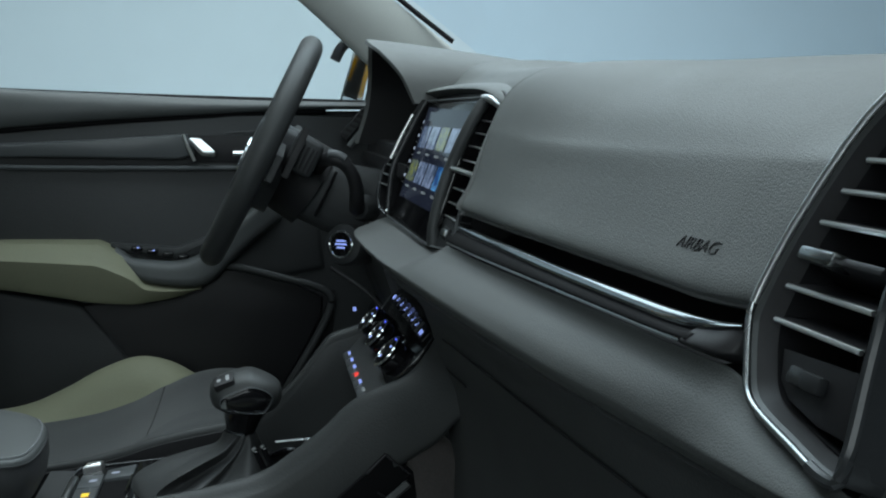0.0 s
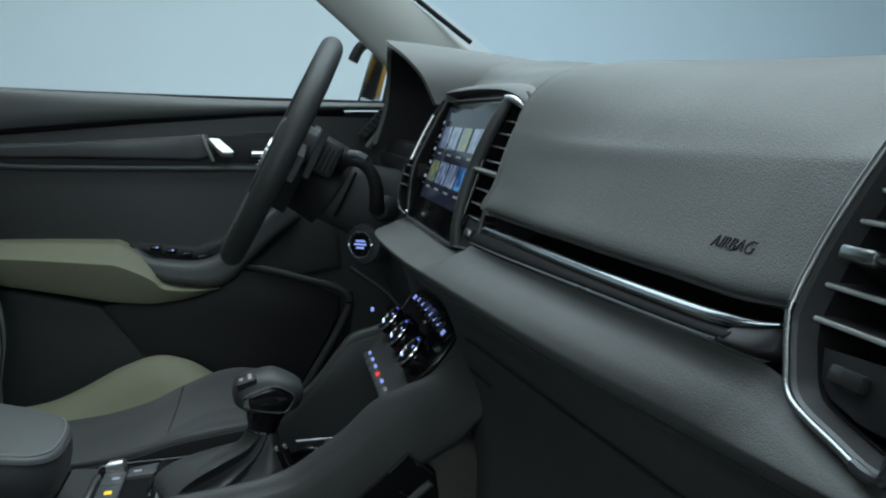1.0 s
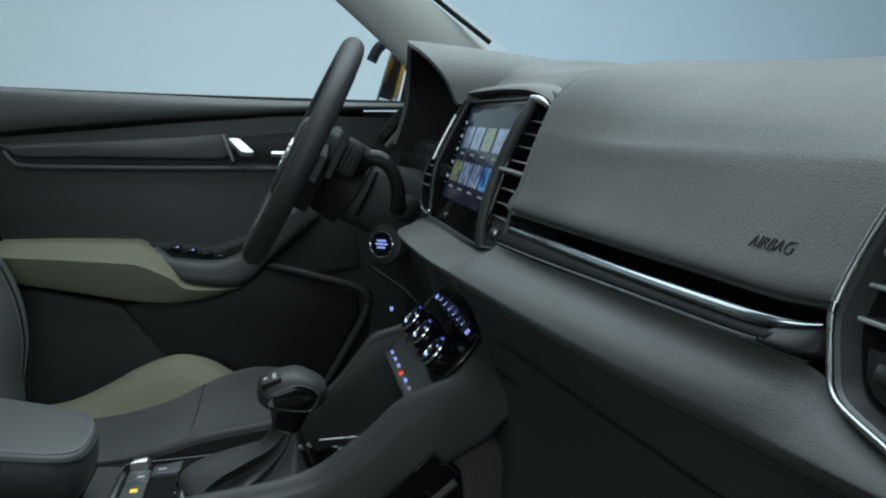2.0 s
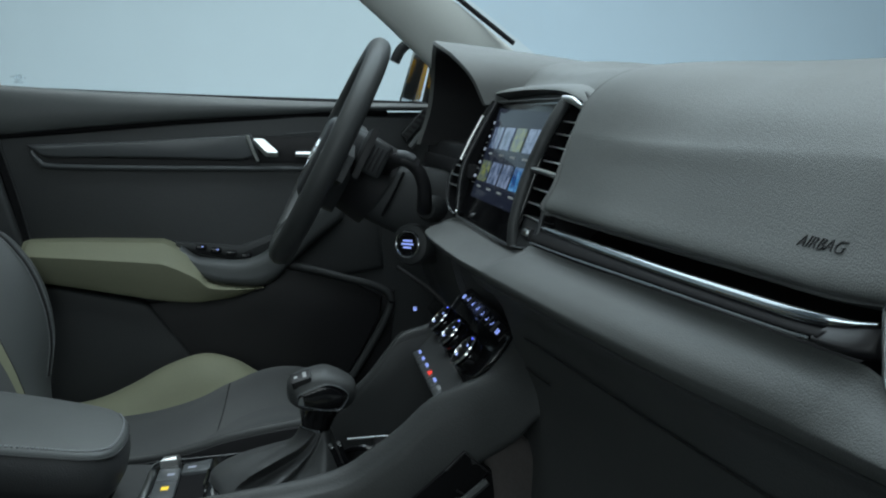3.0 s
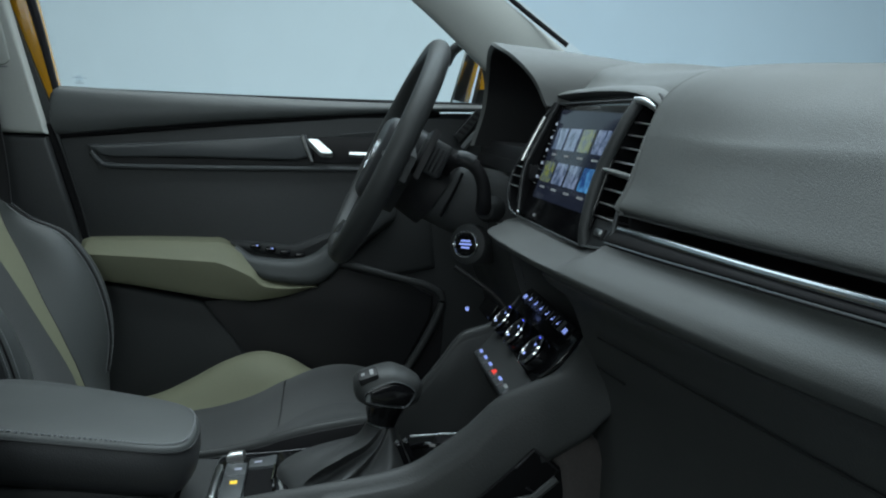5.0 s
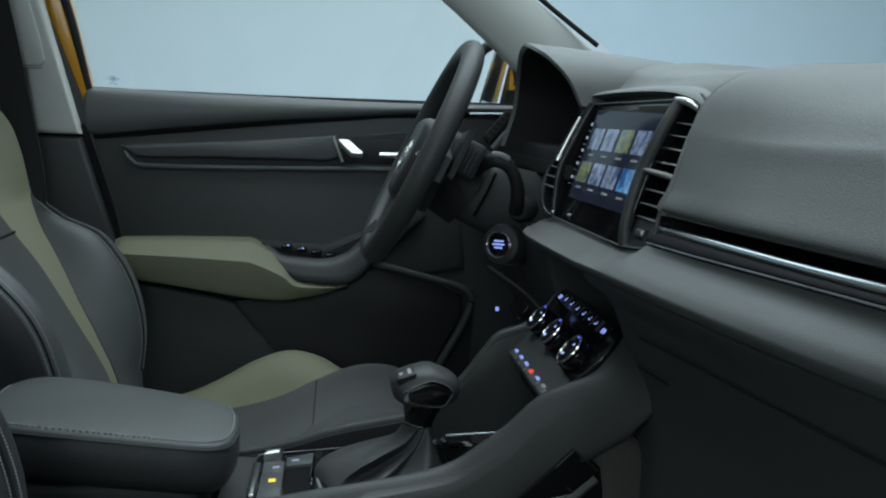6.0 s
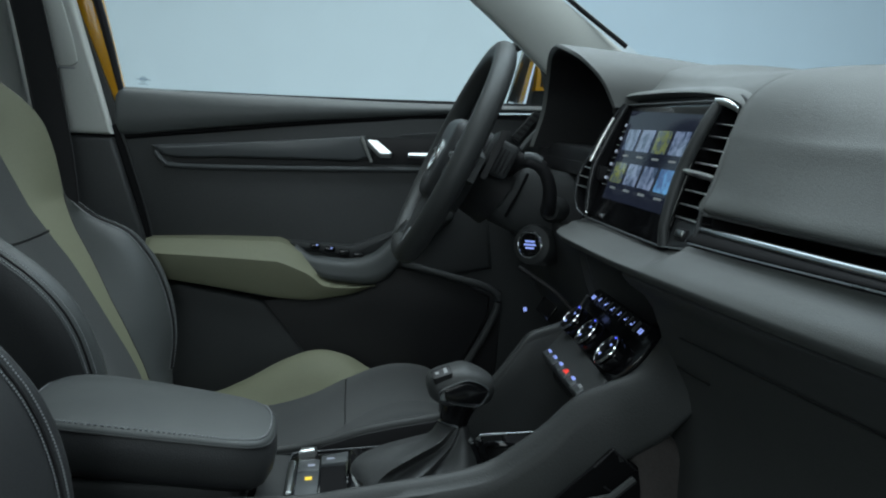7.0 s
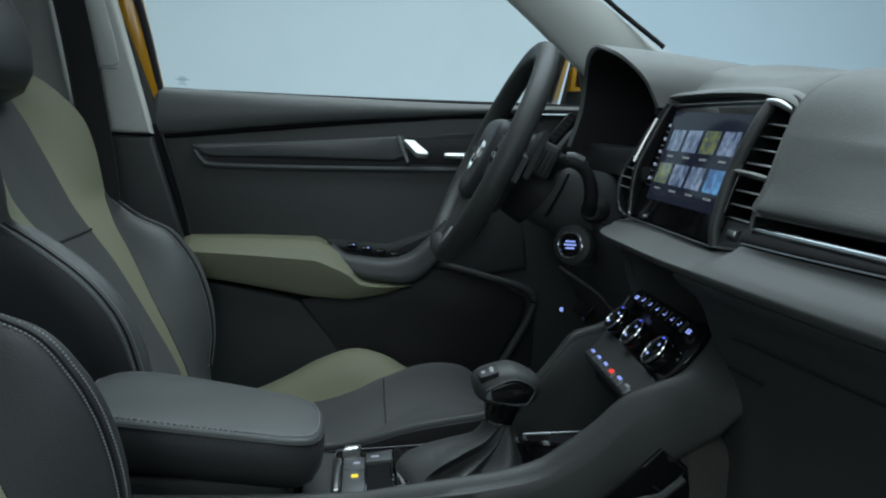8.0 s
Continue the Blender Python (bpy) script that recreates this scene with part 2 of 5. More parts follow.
# ---- car body: floor, roof, pillars, glass ----
body = thing("car_body", (0, 0, 0.25), "amber yellow car body shell with pale grey pillar trim", "car body")
part("floor_pan", rbox((2.6, 1.46, 0.03), 0.01, m=Matrix.Translation((-0.4, 0.0, 0.33))), M_CARPET, body, "dark carpeted floor")
part("underbody", rbox((2.3, 1.30, 0.33), 0.02, m=Matrix.Translation((-0.4, 0.0, 0.165))), M_BLACK, body, "black underbody")
part("bulkhead", rbox((0.04, 1.46, 0.8), 0.01, m=Matrix.Translation((0.72, 0.0, 0.70))), M_BLACK, body)
roof_rows = []
for x, z, h in ((-0.60, 1.565, 0.565), (-0.95, 1.585, 0.58), (-1.6, 1.56, 0.57)):
    roof_rows.append([(x, -h, z - 0.07), (x, -h + 0.06, z), (x, -0.2, z + 0.02), (x, 0.2, z + 0.02), (x, h - 0.06, z), (x, h, z - 0.07),
                      (x, h + 0.03, z - 0.05), (x, h - 0.05, z + 0.04), (x, 0, z + 0.06), (x, -h + 0.05, z + 0.04), (x, -h - 0.03, z - 0.05)])
part("roof", loft(roof_rows, 5, 2), M_HEADLINE, body, "grey headlined roof")
part("tailgate", rbox((0.05, 1.4, 1.15), 0.02, m=Matrix.Translation((-1.68, 0, 0.9))), M_DOORD, body)

# pillar beside the windscreen, and the windscreen
pil = []
for cx, cy, cz, w in ((0.158, 0.655, 1.126, 0.068), (0.043, 0.625, 1.2135, 0.056), (-0.149, 0.595, 1.345, 0.046), (-0.46, 0.55, 1.52, 0.044)):
    ax = np.array((0.56, 0.0, 0.83))
    ay = np.array((0.25, -0.95, -0.15))
    c = np.array((cx, cy, cz))
    pil.append([tuple(c + ax * a * w + ay * b) for a, b in ((-1, 0.0), (-0.85, 0.016), (0, 0.026), (0.85, 0.016), (1, 0.0), (0.7, -0.05), (-0.7, -0.05))])
part("windscreen_pillar", loft(pil, 8, 3), M_PILLAR, body, "pale grey windscreen pillar trim")
pil_r = [[(x + 0.06, -y - 0.09, z) for x, y, z in s] for s in pil]
part("windscreen_pillar", loft(pil_r, 8, 3), M_PILLAR, body, "pale grey windscreen pillar trim")
seal = [(0.160, 0.615, 1.213), (0.050, 0.612, 1.286), (-0.112, 0.592, 1.399), (-0.39, 0.548, 1.555)]
part("windscreen_seal", tube(spline(seal, 6), 0.0045, 8), M_RUBBER, body)
glass_rows = []
for t in (0.0, 0.34, 0.67, 1.0):
    x, z, h = 0.54 - 0.93 * t, 1.05 + 0.555 * t + 0.02 * math.sin(math.pi * t), 0.82 - 0.20 * t
    glass_rows.append([(x + 0.09 * (1 - (y / h) ** 2) - 0.06, y, z) for y in (-h, -h / 2, 0, h / 2, h)])
wind = part("windscreen", loft(glass_rows, 6, 4, closed=False), M_SCREENG, body, "faintly blue clear windscreen")
wind.visible_shadow = False

# centre pillar: pale upper trim, height adjuster cover, dark lower trim, painted flange
MX = basis((0, 0.665, 0), (1, 0, 0), (0, 0, 1))      # u ahead, v up, w towards the passenger side
UP = [(-0.792, 1.003), (-0.719, 1.005), (-0.787, 1.227), (-0.865, 1.48), (-0.945, 1.48), (-0.90, 1.36), (-0.828, 1.224)]
bp = part("centre_pillar_trim", plate(UP, 0.03, 0.008, 3, MX), M_PILLAR, body, "pale grey upper pillar trim")
part("adjuster_cover", plate([(-0.812, 1.114), (-0.783, 1.115), (-0.775, 1.123), (-0.783, 1.160), (-0.826, 1.30), (-0.868, 1.30), (-0.830, 1.185)], 0.034, 0.003, 2, MX, 0.02), M_PILLAR, bp)
part("adjuster_slot", plate([(-0.818, 1.1095), (-0.780, 1.1105), (-0.778, 1.1135), (-0.817, 1.1135)], 0.0325, 0.0005, 1, MX, 0.02), M_PRINT, bp)
part("centre_pillar_lower_trim", plate([(-0.86, 0.45), (-0.62, 0.45), (-0.655, 0.80), (-0.664, 0.837), (-0.719, 1.0), (-0.80, 1.0), (-0.83, 0.8)], 0.026, 0.008, 3, MX), M_DOORD, body, "dark lower pillar trim")
part("rear_pillar_panel", plate([(-1.06, 0.4), (-0.86, 0.4), (-0.83, 0.9), (-0.862, 1.04), (-0.92, 1.3), (-0.96, 1.5), (-1.03, 1.5), (-0.975, 1.2), (-0.96, 1.14)], 0.0, 0.006, 2, MX, -0.04), M_PILLAR, body, "pale grey trim behind the seat belt")
part("painted_flange", plate([(-0.735, 1.045), (-0.712, 1.06), (-0.757, 1.23), (-0.840, 1.5), (-0.90, 1.5), (-0.795, 1.23)], -0.012, 0.003, 2, MX, -0.07), M_YELLOW, body, "amber yellow painted door frame")
part("pillar_core", plate([(-0.86, 0.45), (-0.60, 0.45), (-0.655, 0.85), (-0.722, 1.06), (-0.80, 1.25), (-0.87, 1.5), (-0.95, 1.5), (-0.90, 1.3), (-0.84, 1.0)], 0.0, 0.0, 1, MX, -0.012), M_DOORD, body)
part("side_wall", rbox((0.9, 0.04, 0.75), 0.01, m=Matrix.Translation((-1.25, 0.72, 0.72))), M_DOORD, body)

# seat belt
belt_rows = []
for x, y, z in ((-0.888, 0.615, 1.33), (-0.850, 0.612, 1.20), (-0.818, 0.608, 1.06), (-0.793, 0.60, 0.94), (-0.775, 0.58, 0.80), (-0.76, 0.56, 0.62)):
    belt_rows.append([(x - 0.024, y, z), (x + 0.024, y + 0.004, z + 0.004), (x + 0.024, y + 0.0065, z + 0.004), (x - 0.024, y + 0.0025, z)])
sb = thing("seat_belt", (-0.8, 0.6, 0.6), "black woven seat belt hanging beside the pillar", "seat belt")
part("webbing", loft(belt_rows, 6, 1, smooth_ring=False), M_BELT, sb)
for k in (0, 1):
    part("woven_edge", tube(spline([r[k] for r in belt_rows], 6), 0.0016, 6), M_BELT, sb)


# ---- driver's door ----
door = thing("driver_door", (-0.3, 0.70, 0.42), "charcoal door panel with an olive armrest, closed", "car door")
DY = basis((0, 0.70, 0), (1, 0, 0), (0, 0, 1))       # w = 0.70 - y
part("panel", plate([(-0.715, 1.0), (-0.662, 0.84), (-0.62, 0.45), (0.16, 0.45), (0.20, 1.08), (-0.55, 1.06), (-0.722, 1.05)], 0.03, 0.006, 2, DY, -0.05), M_DOORD, door)
pad = []
for x, zt, zb, y in ((-0.722, 1.083, 1.012, 0.672), (-0.70, 1.085, 1.004, 0.664), (-0.56, 1.086, 1.0245, 0.662), (-0.40, 1.089, 1.0465, 0.664), (-0.22, 1.092, 1.067, 0.668), (-0.05, 1.098, 1.084, 0.67), (0.16, 1.108, 1.094, 0.675)):
    h = zt - zb
    pad.append([(x, y + 0.055, zt - 0.004), (x, y + 0.02, zt), (x, y + 0.006, zt - 0.10 * h - 0.002), (x, y - 0.004, zt - 0.45 * h), (x, y - 0.004, zb + 0.2 * h), (x, y + 0.006, zb), (x, y + 0.05, zb + 0.004)])
part("pad_gap", tube(spline([(-0.71, 0.671, 1.0005), (-0.56, 0.669, 1.0215), (-0.40, 0.671, 1.0435), (-0.22, 0.674, 1.064), (-0.05, 0.676, 1.081)], 6), 0.0050, 8), M_VOID, door)
part("upper_pad", loft(pad, 8, 3), M_DOOR, door, "soft charcoal sill pad")
mid = []
for x, zt, zb in ((-0.690, 0.998, 0.955), (-0.55, 1.0175, 0.95), (-0.40, 1.038, 0.955), (-0.22, 1.058, 0.965), (-0.05, 1.072, 0.972), (0.1, 1.08, 0.98)):
    mid.append([(x, 0.70, zt), (x, 0.680, zt), (x, 0.674, 0.5 * (zt + zb)), (x, 0.676, zb), (x, 0.70, zb)])
part("middle_panel", loft(mid, 6, 2), M_DOORD, door)
part("trim_strip", plate(spline([(-0.657, 0.990), (-0.45, 1.0095), (-0.286, 1.0285)], 8) + [(-0.272, 0.995)] + [tuple(q) for q in spline([(-0.30, 0.984), (-0.50, 0.978), (-0.617, 0.972), (-0.645, 0.982)], 5)], 0.042, 0.004, 3, DY, 0.01), M_TRIM, door, "satin grey decorative strip")
part("strip_rib", tube(spline([(-0.650, 0.664, 0.980), (-0.636, 0.662, 0.964), (-0.610, 0.662, 0.957), (-0.45, 0.662, 0.962), (-0.27, 0.662, 0.9705), (-0.10, 0.664, 0.978), (0.0, 0.668, 0.985)], 6), 0.0045, 8), M_TRIM, door)
part("strip_gap", plate([(-0.64, 0.977), (-0.615, 0.961), (-0.45, 0.966), (-0.27, 0.975), (-0.27, 0.99), (-0.30, 0.982), (-0.50, 0.976)], 0.031, 0.001, 1, DY, 0.01), M_BLACK, door)
cup = part("handle_recess", plate([(-0.272, 0.979), (-0.10, 0.985), (-0.06, 1.02), (-0.10, 1.036), (-0.279, 1.026)], 0.033, 0.004, 2, DY, 0.01), M_BLACK, door, "black release-handle recess")
part("recess_edge", tube([(-0.293, 0.656, 1.0275), (-0.284, 0.655, 1.006), (-0.273, 0.656, 0.983)], 0.0030, 8), M_RING, cup)
part("release_lever", plate([(-0.0235, 0.011), (-0.0225, 0.014), (-0.020, 0.0155), (-0.006, 0.0155), (-0.002, 0.013), (0.0215, -0.011), (0.022, -0.014), (0.019, -0.0165), (0.002, -0.0165), (-0.002, -0.014)], 0.005, 0.003, 3, basis((-0.260, 0.652, 1.009), (1, 0, 0), (0, 0.62, 0.78)), -0.006), M_RING, door, "polished chrome release lever")
part("lock_bezel", plate([(-0.019, -0.0045), (0.017, -0.003), (0.016, 0.004), (-0.019, 0.002)], 0.003, 0.0015, 2, basis((-0.190, 0.655, 1.0008), (1, 0, 0), (0, 0.62, 0.78)), -0.005), M_RING, door)
part("upper_bright_line", tube([(-0.2255, 0.667, 1.0330), (-0.19, 0.667, 1.0378), (-0.10, 0.668, 1.0490)], 0.0011, 6), M_RIMBAND, door)

# armrest: olive pad in front of the panel
arm = []
for x, zt, zb, y in ((-0.672, 0.827, 0.772, 0.640), (-0.655, 0.829, 0.768, 0.622), (-0.64, 0.830, 0.762, 0.612), (-0.55, 0.834, 0.753, 0.604), (-0.45, 0.836, 0.740, 0.602), (-0.425, 0.835, 0.737, 0.602), (-0.395, 0.821, 0.736, 0.602), (-0.366, 0.802, 0.736, 0.603), (-0.345, 0.779, 0.739, 0.606), (-0.30, 0.772, 0.748, 0.611), (-0.255, 0.769, 0.765, 0.62)):
    h = zt - zb
    zt -= 0.002
    arm.append([(x, 0.69, zt - 0.002), (x, y + 0.045, zt + 0.001), (x, y + 0.030, zt - 0.01 * h), (x, y + 0.004, zt - 0.26 * h), (x, y, zt - 0.36 * h), (x, y + 0.010, zb + 0.12 * h), (x, y + 0.022, zb), (x, 0.69, zb)])
part("armrest", loft(arm, 6, 3), M_OLIVE, door, "olive-beige padded armrest")
pull = []
for x, zt, zb, y in ((-0.400, 0.830, 0.800, 0.640), (-0.375, 0.814, 0.790, 0.626), (-0.345, 0.810, 0.776, 0.618), (-0.30, 0.809, 0.772, 0.615), (-0.262, 0.820, 0.772, 0.616), (-0.235, 0.843, 0.785, 0.620), (-0.212, 0.866, 0.810, 0.626), (-0.17, 0.905, 0.850, 0.640), (-0.12, 0.945, 0.89, 0.658)):
    pull.append([(x, y + 0.035, zt - 0.002), (x, y + 0.014, zt), (x, y + 0.003, zt - 0.006), (x, y, 0.5 * (zt + zb)), (x, y + 0.002, zb), (x, y + 0.04, zb - 0.004)])
part("grip", loft(pull, 6, 3), M_DOOR, door, "charcoal door pull sweeping upwards", 70)
sw = part("switch_panel", plate([(-0.41, 0.824), (-0.30, 0.808), (-0.25, 0.822), (-0.20, 0.865), (-0.21, 0.868), (-0.30, 0.832), (-0.41, 0.836)], 0.045, 0.006, 2, DY, 0.0), M_DOORD, door)
for k in range(4):
    part("window_switch", rbox((0.018, 0.02, 0.008), 0.002, m=Matrix.Translation((-0.365 + 0.026 * k, 0.648, 0.829 - 0.004 * k))), M_GLOSS, sw)
    if k < 2:
        part("switch_light", rbox((0.003, 0.003, 0.0025), 0, m=Matrix.Translation((-0.362 + 0.026 * k, 0.6365, 0.832 - 0.004 * k))), M_BLUE, sw)
part("under_grip", plate([(-0.36, 0.80), (-0.285, 0.795), (-0.235, 0.812), (-0.19, 0.86), (-0.13, 0.92), (-0.06, 0.94), (-0.04, 0.80), (-0.10, 0.785), (-0.24, 0.762), (-0.33, 0.775)], 0.036, 0.01, 3, DY, 0.0), M_DOORD, door)
part("map_pocket", plate([(-0.66, 0.50), (-0.35, 0.50), (-0.376, 0.635), (-0.40, 0.665), (-0.452, 0.726), (-0.47, 0.731), (-0.605, 0.752), (-0.66, 0.758)], 0.060, 0.008, 3, DY, 0.0), M_DOORD, door, "dark map pocket wall")
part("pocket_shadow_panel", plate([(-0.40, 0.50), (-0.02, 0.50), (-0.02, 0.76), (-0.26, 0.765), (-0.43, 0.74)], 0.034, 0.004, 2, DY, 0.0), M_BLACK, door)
rim = [(-0.26, 0.652, 0.812), (-0.176, 0.648, 0.7976), (-0.1136, 0.646, 0.7835), (-0.061, 0.645, 0.772), (-0.035, 0.645, 0.758), (-0.029, 0.645, 0.737), (-0.0446, 0.645, 0.694), (-0.072, 0.645, 0.640), (-0.11, 0.645, 0.57)]
part("speaker_rim", tube(spline(rim, 6), 0.0072, 12), M_DOORD, door)
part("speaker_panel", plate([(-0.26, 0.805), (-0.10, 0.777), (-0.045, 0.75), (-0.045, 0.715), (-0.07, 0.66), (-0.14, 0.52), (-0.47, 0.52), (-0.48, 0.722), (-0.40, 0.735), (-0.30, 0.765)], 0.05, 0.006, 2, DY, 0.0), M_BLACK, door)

# window frame, glass and mirror triangle
part("rear_frame_seal", tube(spline([(-0.716, 0.685, 1.075), (-0.757, 0.68, 1.23), (-0.835, 0.66, 1.45)], 6), 0.008, 8), M_RUBBER, door)
part("edge_seal", tube(spline([(-0.724, 0.667, 1.02), (-0.697, 0.666, 0.945), (-0.666, 0.666, 0.845), (-0.637, 0.666, 0.70), (-0.622, 0.666, 0.5)], 6), 0.0090, 8), M_VOID, door)
part("belt_seal", tube(spline([(-0.715, 0.70, 1.082), (-0.40, 0.70, 1.088), (0.0, 0.70, 1.10), (0.12, 0.70, 1.106)], 6), 0.005, 6), M_RUBBER, door)
pane = part("window", skin([[(-0.72, 0.712, 1.05), (0.10, 0.712, 1.08)], [(-0.76, 0.69, 1.23), (-0.08, 0.675, 1.28)], [(-0.84, 0.65, 1.47), (-0.42, 0.62, 1.50)]]), M_GLASS, door, "clear closed side window")
pane.visible_shadow = False
mk = part("glass_mark", plate(circle(0.0065, 12, -0.683, 1.103) , 0.0085, 0, 1, basis((0, 0.7165, 0), (1, 0, 0), (0, 0, 1)), 0.0075), M_MARK, pane, "faint grey maker's mark")
part("glass_mark_bars", joined(plate(rect(-0.696, 1.1015, -0.670, 1.1045), 0.0086, 0, 1, basis((0, 0.7165, 0), (1, 0, 0), (0, 0, 1)), 0.0076), plate(rect(-0.690, 1.093, -0.674, 1.096), 0.0086, 0, 1, basis((0, 0.7165, 0), (1, 0, 0), (0, 0, 1)), 0.0076)), M_MARK, mk)
part("quarter_bar", tube(spline([(0.008, 0.64, 1.215), (0.013, 0.64, 1.193), (0.022, 0.64, 1.160), (0.032, 0.64, 1.121), (0.036, 0.64, 1.091), (0.026, 0.638, 1.066), (0.008, 0.636, 1.046), (-0.010, 0.634, 1.022)], 5), 0.0055, 8), M_DOOR, door, "grey mirror-corner post")
grille = part("corner_grille", plate([(0.028, 1.087), (0.013, 1.091), (-0.024, 1.045), (-0.014, 1.032)], 0.004, 0.001, 1, basis((0, 0.655, 0), (1, 0, 0), (0, 0, 1)), -0.01), M_DOORD, door, "grey demister grille")
for k in range(6):
    part("grille_slot", plate(rect(-0.006, -0.0022, 0.006, 0.0022), 0.0052, 0, 1, basis((0.0155 - 0.0066 * k, 0.655, 1.0830 - 0.0083 * k), (0.85, 0, -0.3), (0.3, 0, 0.85)), 0.004), M_BLACK, grille)

mir = thing("door_mirror", (0.06, 0.86, 1.08), "amber door mirror seen through the side glass", "mirror")
part("housing", rbox((0.10, 0.17, 0.14), 0.03, 4, Matrix.Translation((0.150, 0.97, 1.165))), M_YELLOW, mir, "amber painted housing")
part("inner_shell", plate([(0.042, 1.105), (0.095, 1.109), (0.085, 1.207), (0.062, 1.221)], 0.0, 0.004, 2, basis((0, 0.86, 0), (1, 0, 0), (0, 0, 1)), -0.05), M_DOORD, mir, "dark grey inner shell")
part("painted_frame", hoop([(0.046, 1.135), (0.068, 1.137), (0.062, 1.184), (0.049, 1.183)], [(0.055, 1.144), (0.065, 1.144), (0.061, 1.178), (0.057, 1.178)], 0.004, basis((0, 0.838, 0), (1, 0, 0), (0, 0, 1)), -0.03), M_YELLOW, mir, "amber painted opening")
part("mirror_glass", skin([[(0.0088, 0.80, 1.210), (-0.0171, 0.80, 1.100)], [(0.0576, 0.92, 1.2245), (0.0343, 0.92, 1.105)], [(0.0616, 0.92, 1.2245), (0.0383, 0.92, 1.105)], [(0.0128, 0.80, 1.210), (-0.0131, 0.80, 1.100)]], wrap=True), M_CHROME, mir, "mirror glass")
part("housing_rim", tube(spline([(-0.0290, 0.797, 1.178), (-0.0170, 0.797, 1.203), (0.0040, 0.797, 1.2185), (0.0300, 0.80, 1.224), (0.0520, 0.82, 1.226)], 5), 0.0105, 10), M_BLACK, mir, "black housing rim")
part("foot", rbox((0.05, 0.16, 0.03), 0.008, 2, Matrix.Translation((0.09, 0.79, 1.092))), M_BLACK, mir)


# ---- dashboard ----
dash = thing("dashboard", (0.2, 0.0, 0.5), "charcoal grained dashboard with a chrome strip", "dashboard")


def blend(table, y):
    """Values between the rows of a table whose first column rises."""
    cols = list(zip(*table))
    return [float(np.interp(y, cols[0], c)) for c in cols[1:]]


# crest height and the panel's foot (x, z) across the car
CREST = [(-0.76, 1.110, 0.054, 1.001), (-0.66, 1.118, 0.048, 0.998), (-0.55, 1.123, 0.0415, 0.9975), (-0.45, 1.127, 0.0345, 0.9965), (-0.30, 1.131, 0.0245, 0.9955), (-0.2045, 1.134, 0.018, 0.995)]
CENTRE = [(-0.168, 1.134, 1.090, 1.101, 1.119, 1.133), (-0.15, 1.134, 1.100, 1.107, 1.121, 1.133), (-0.10, 1.134, 1.105, 1.111, 1.122, 1.134),
          (0.0, 1.138, 1.106, 1.112, 1.123, 1.136), (0.08, 1.145, 1.106, 1.112, 1.124, 1.140), (0.15, 1.153, 1.104, 1.111, 1.126, 1.146), (0.20, 1.160, 1.098, 1.108, 1.128, 1.152)]
# where the pad ends beside the centre vent: y at each height
RIM_RIGHT = [(0.97, -0.2030), (0.985, -0.1895), (0.99, -0.1865), (1.016, -0.1835), (1.044, -0.1790), (1.074, -0.1725), (1.095, -0.1690), (1.11, -0.1720), (1.125, -0.1850), (1.14, -0.2045)]
RIM_EDGE = [(0.99, 0.0), (1.0, -0.001), (1.032, 0.005), (1.071, 0.020), (1.091, 0.034), (1.101, 0.050), (1.107, 0.085), (1.112, 0.11)]
pad = []
for y in (-0.765, -0.762, -0.74, -0.71, -0.68, -0.64, -0.60, -0.54, -0.48, -0.42, -0.36, -0.32, -0.29, -0.265, -0.25, -0.235, -0.222, -0.212, -0.2065, -0.2045, -0.168, -0.160, -0.15, -0.12, -0.08, -0.04, 0.0, 0.04, 0.08, 0.12, 0.16, 0.20):
    c, fx, fz = blend(CREST, y)
    if y < -0.2:
        low, high = min(1.0, max(0.0, (y + 0.36) / 0.155)), min(1.0, max(0.0, (y + 0.36) / 0.155))
        low, high = low * low * (3 - 2 * low), high * high * (3 - 2 * high)
        ks = [low, low, high, high, high, high, high]
        f = min(1.0, max(0.0, (y + 0.56) / 0.20))
        far = [(fx + 0.010 + 0.001 * f, fz + 0.022), (fx + 0.022 + 0.001 * f, fz + 0.045), (fx + 0.030, 1.058), (fx + 0.0365 + 0.0005 * f, 1.067), (fx + 0.056 + 0.003 * f, c - 0.036), (fx + 0.094 + 0.001 * f, c - 0.012), (fx + 0.14, c)]
        near = [(0.0275, 1.017), (0.0345, 1.040), (0.040, 1.058), (0.044, 1.070), (0.058, 1.100), (0.080, 1.121), (0.120, 1.133)]
        mid = [((1 - k) * a[0] + k * b[0], (1 - k) * a[1] + k * b[1]) for a, b, k in zip(far, near, ks)]
        prof = [(fx + 0.030, fz - 0.010), (fx + 0.005, fz - 0.003), (fx, fz + 0.003)] + mid
    else:
        c, lz, z1, z2, z3 = blend(CENTRE, y)
        prof = [(0.10, 0.98), (0.085, 0.99), (0.08, 1.0), (0.078, 1.02), (0.076, 1.04), (0.072, lz - 0.014), (0.062, lz - 0.005), (0.068, z1 - 0.004), (0.085, z2 - 0.001), (0.118, z3)]
    row = []
    for x, z in prof + [(0.235, c + 0.003), (0.45, c - 0.01), (0.62, c - 0.05), (0.62, 0.98), (0.30, 0.96)]:
        end = -0.6615 - (blend(RIM_EDGE, z)[0] if x < 0.2 else 0.105)
        yy = y if y >= -0.60 else -0.60 + (y + 0.60) * (end + 0.60) / -0.162
        if -0.36 < y < -0.2 and x < 0.2:
            near_vent = min(1.0, (y + 0.36) / 0.155) ** 3
            yy += near_vent * (blend(RIM_RIGHT, z)[0] + 0.2045)
        row.append((x + (0.03 if y < -0.763 and x < 0.2 else 0.0), yy, z))
    pad.append(row)
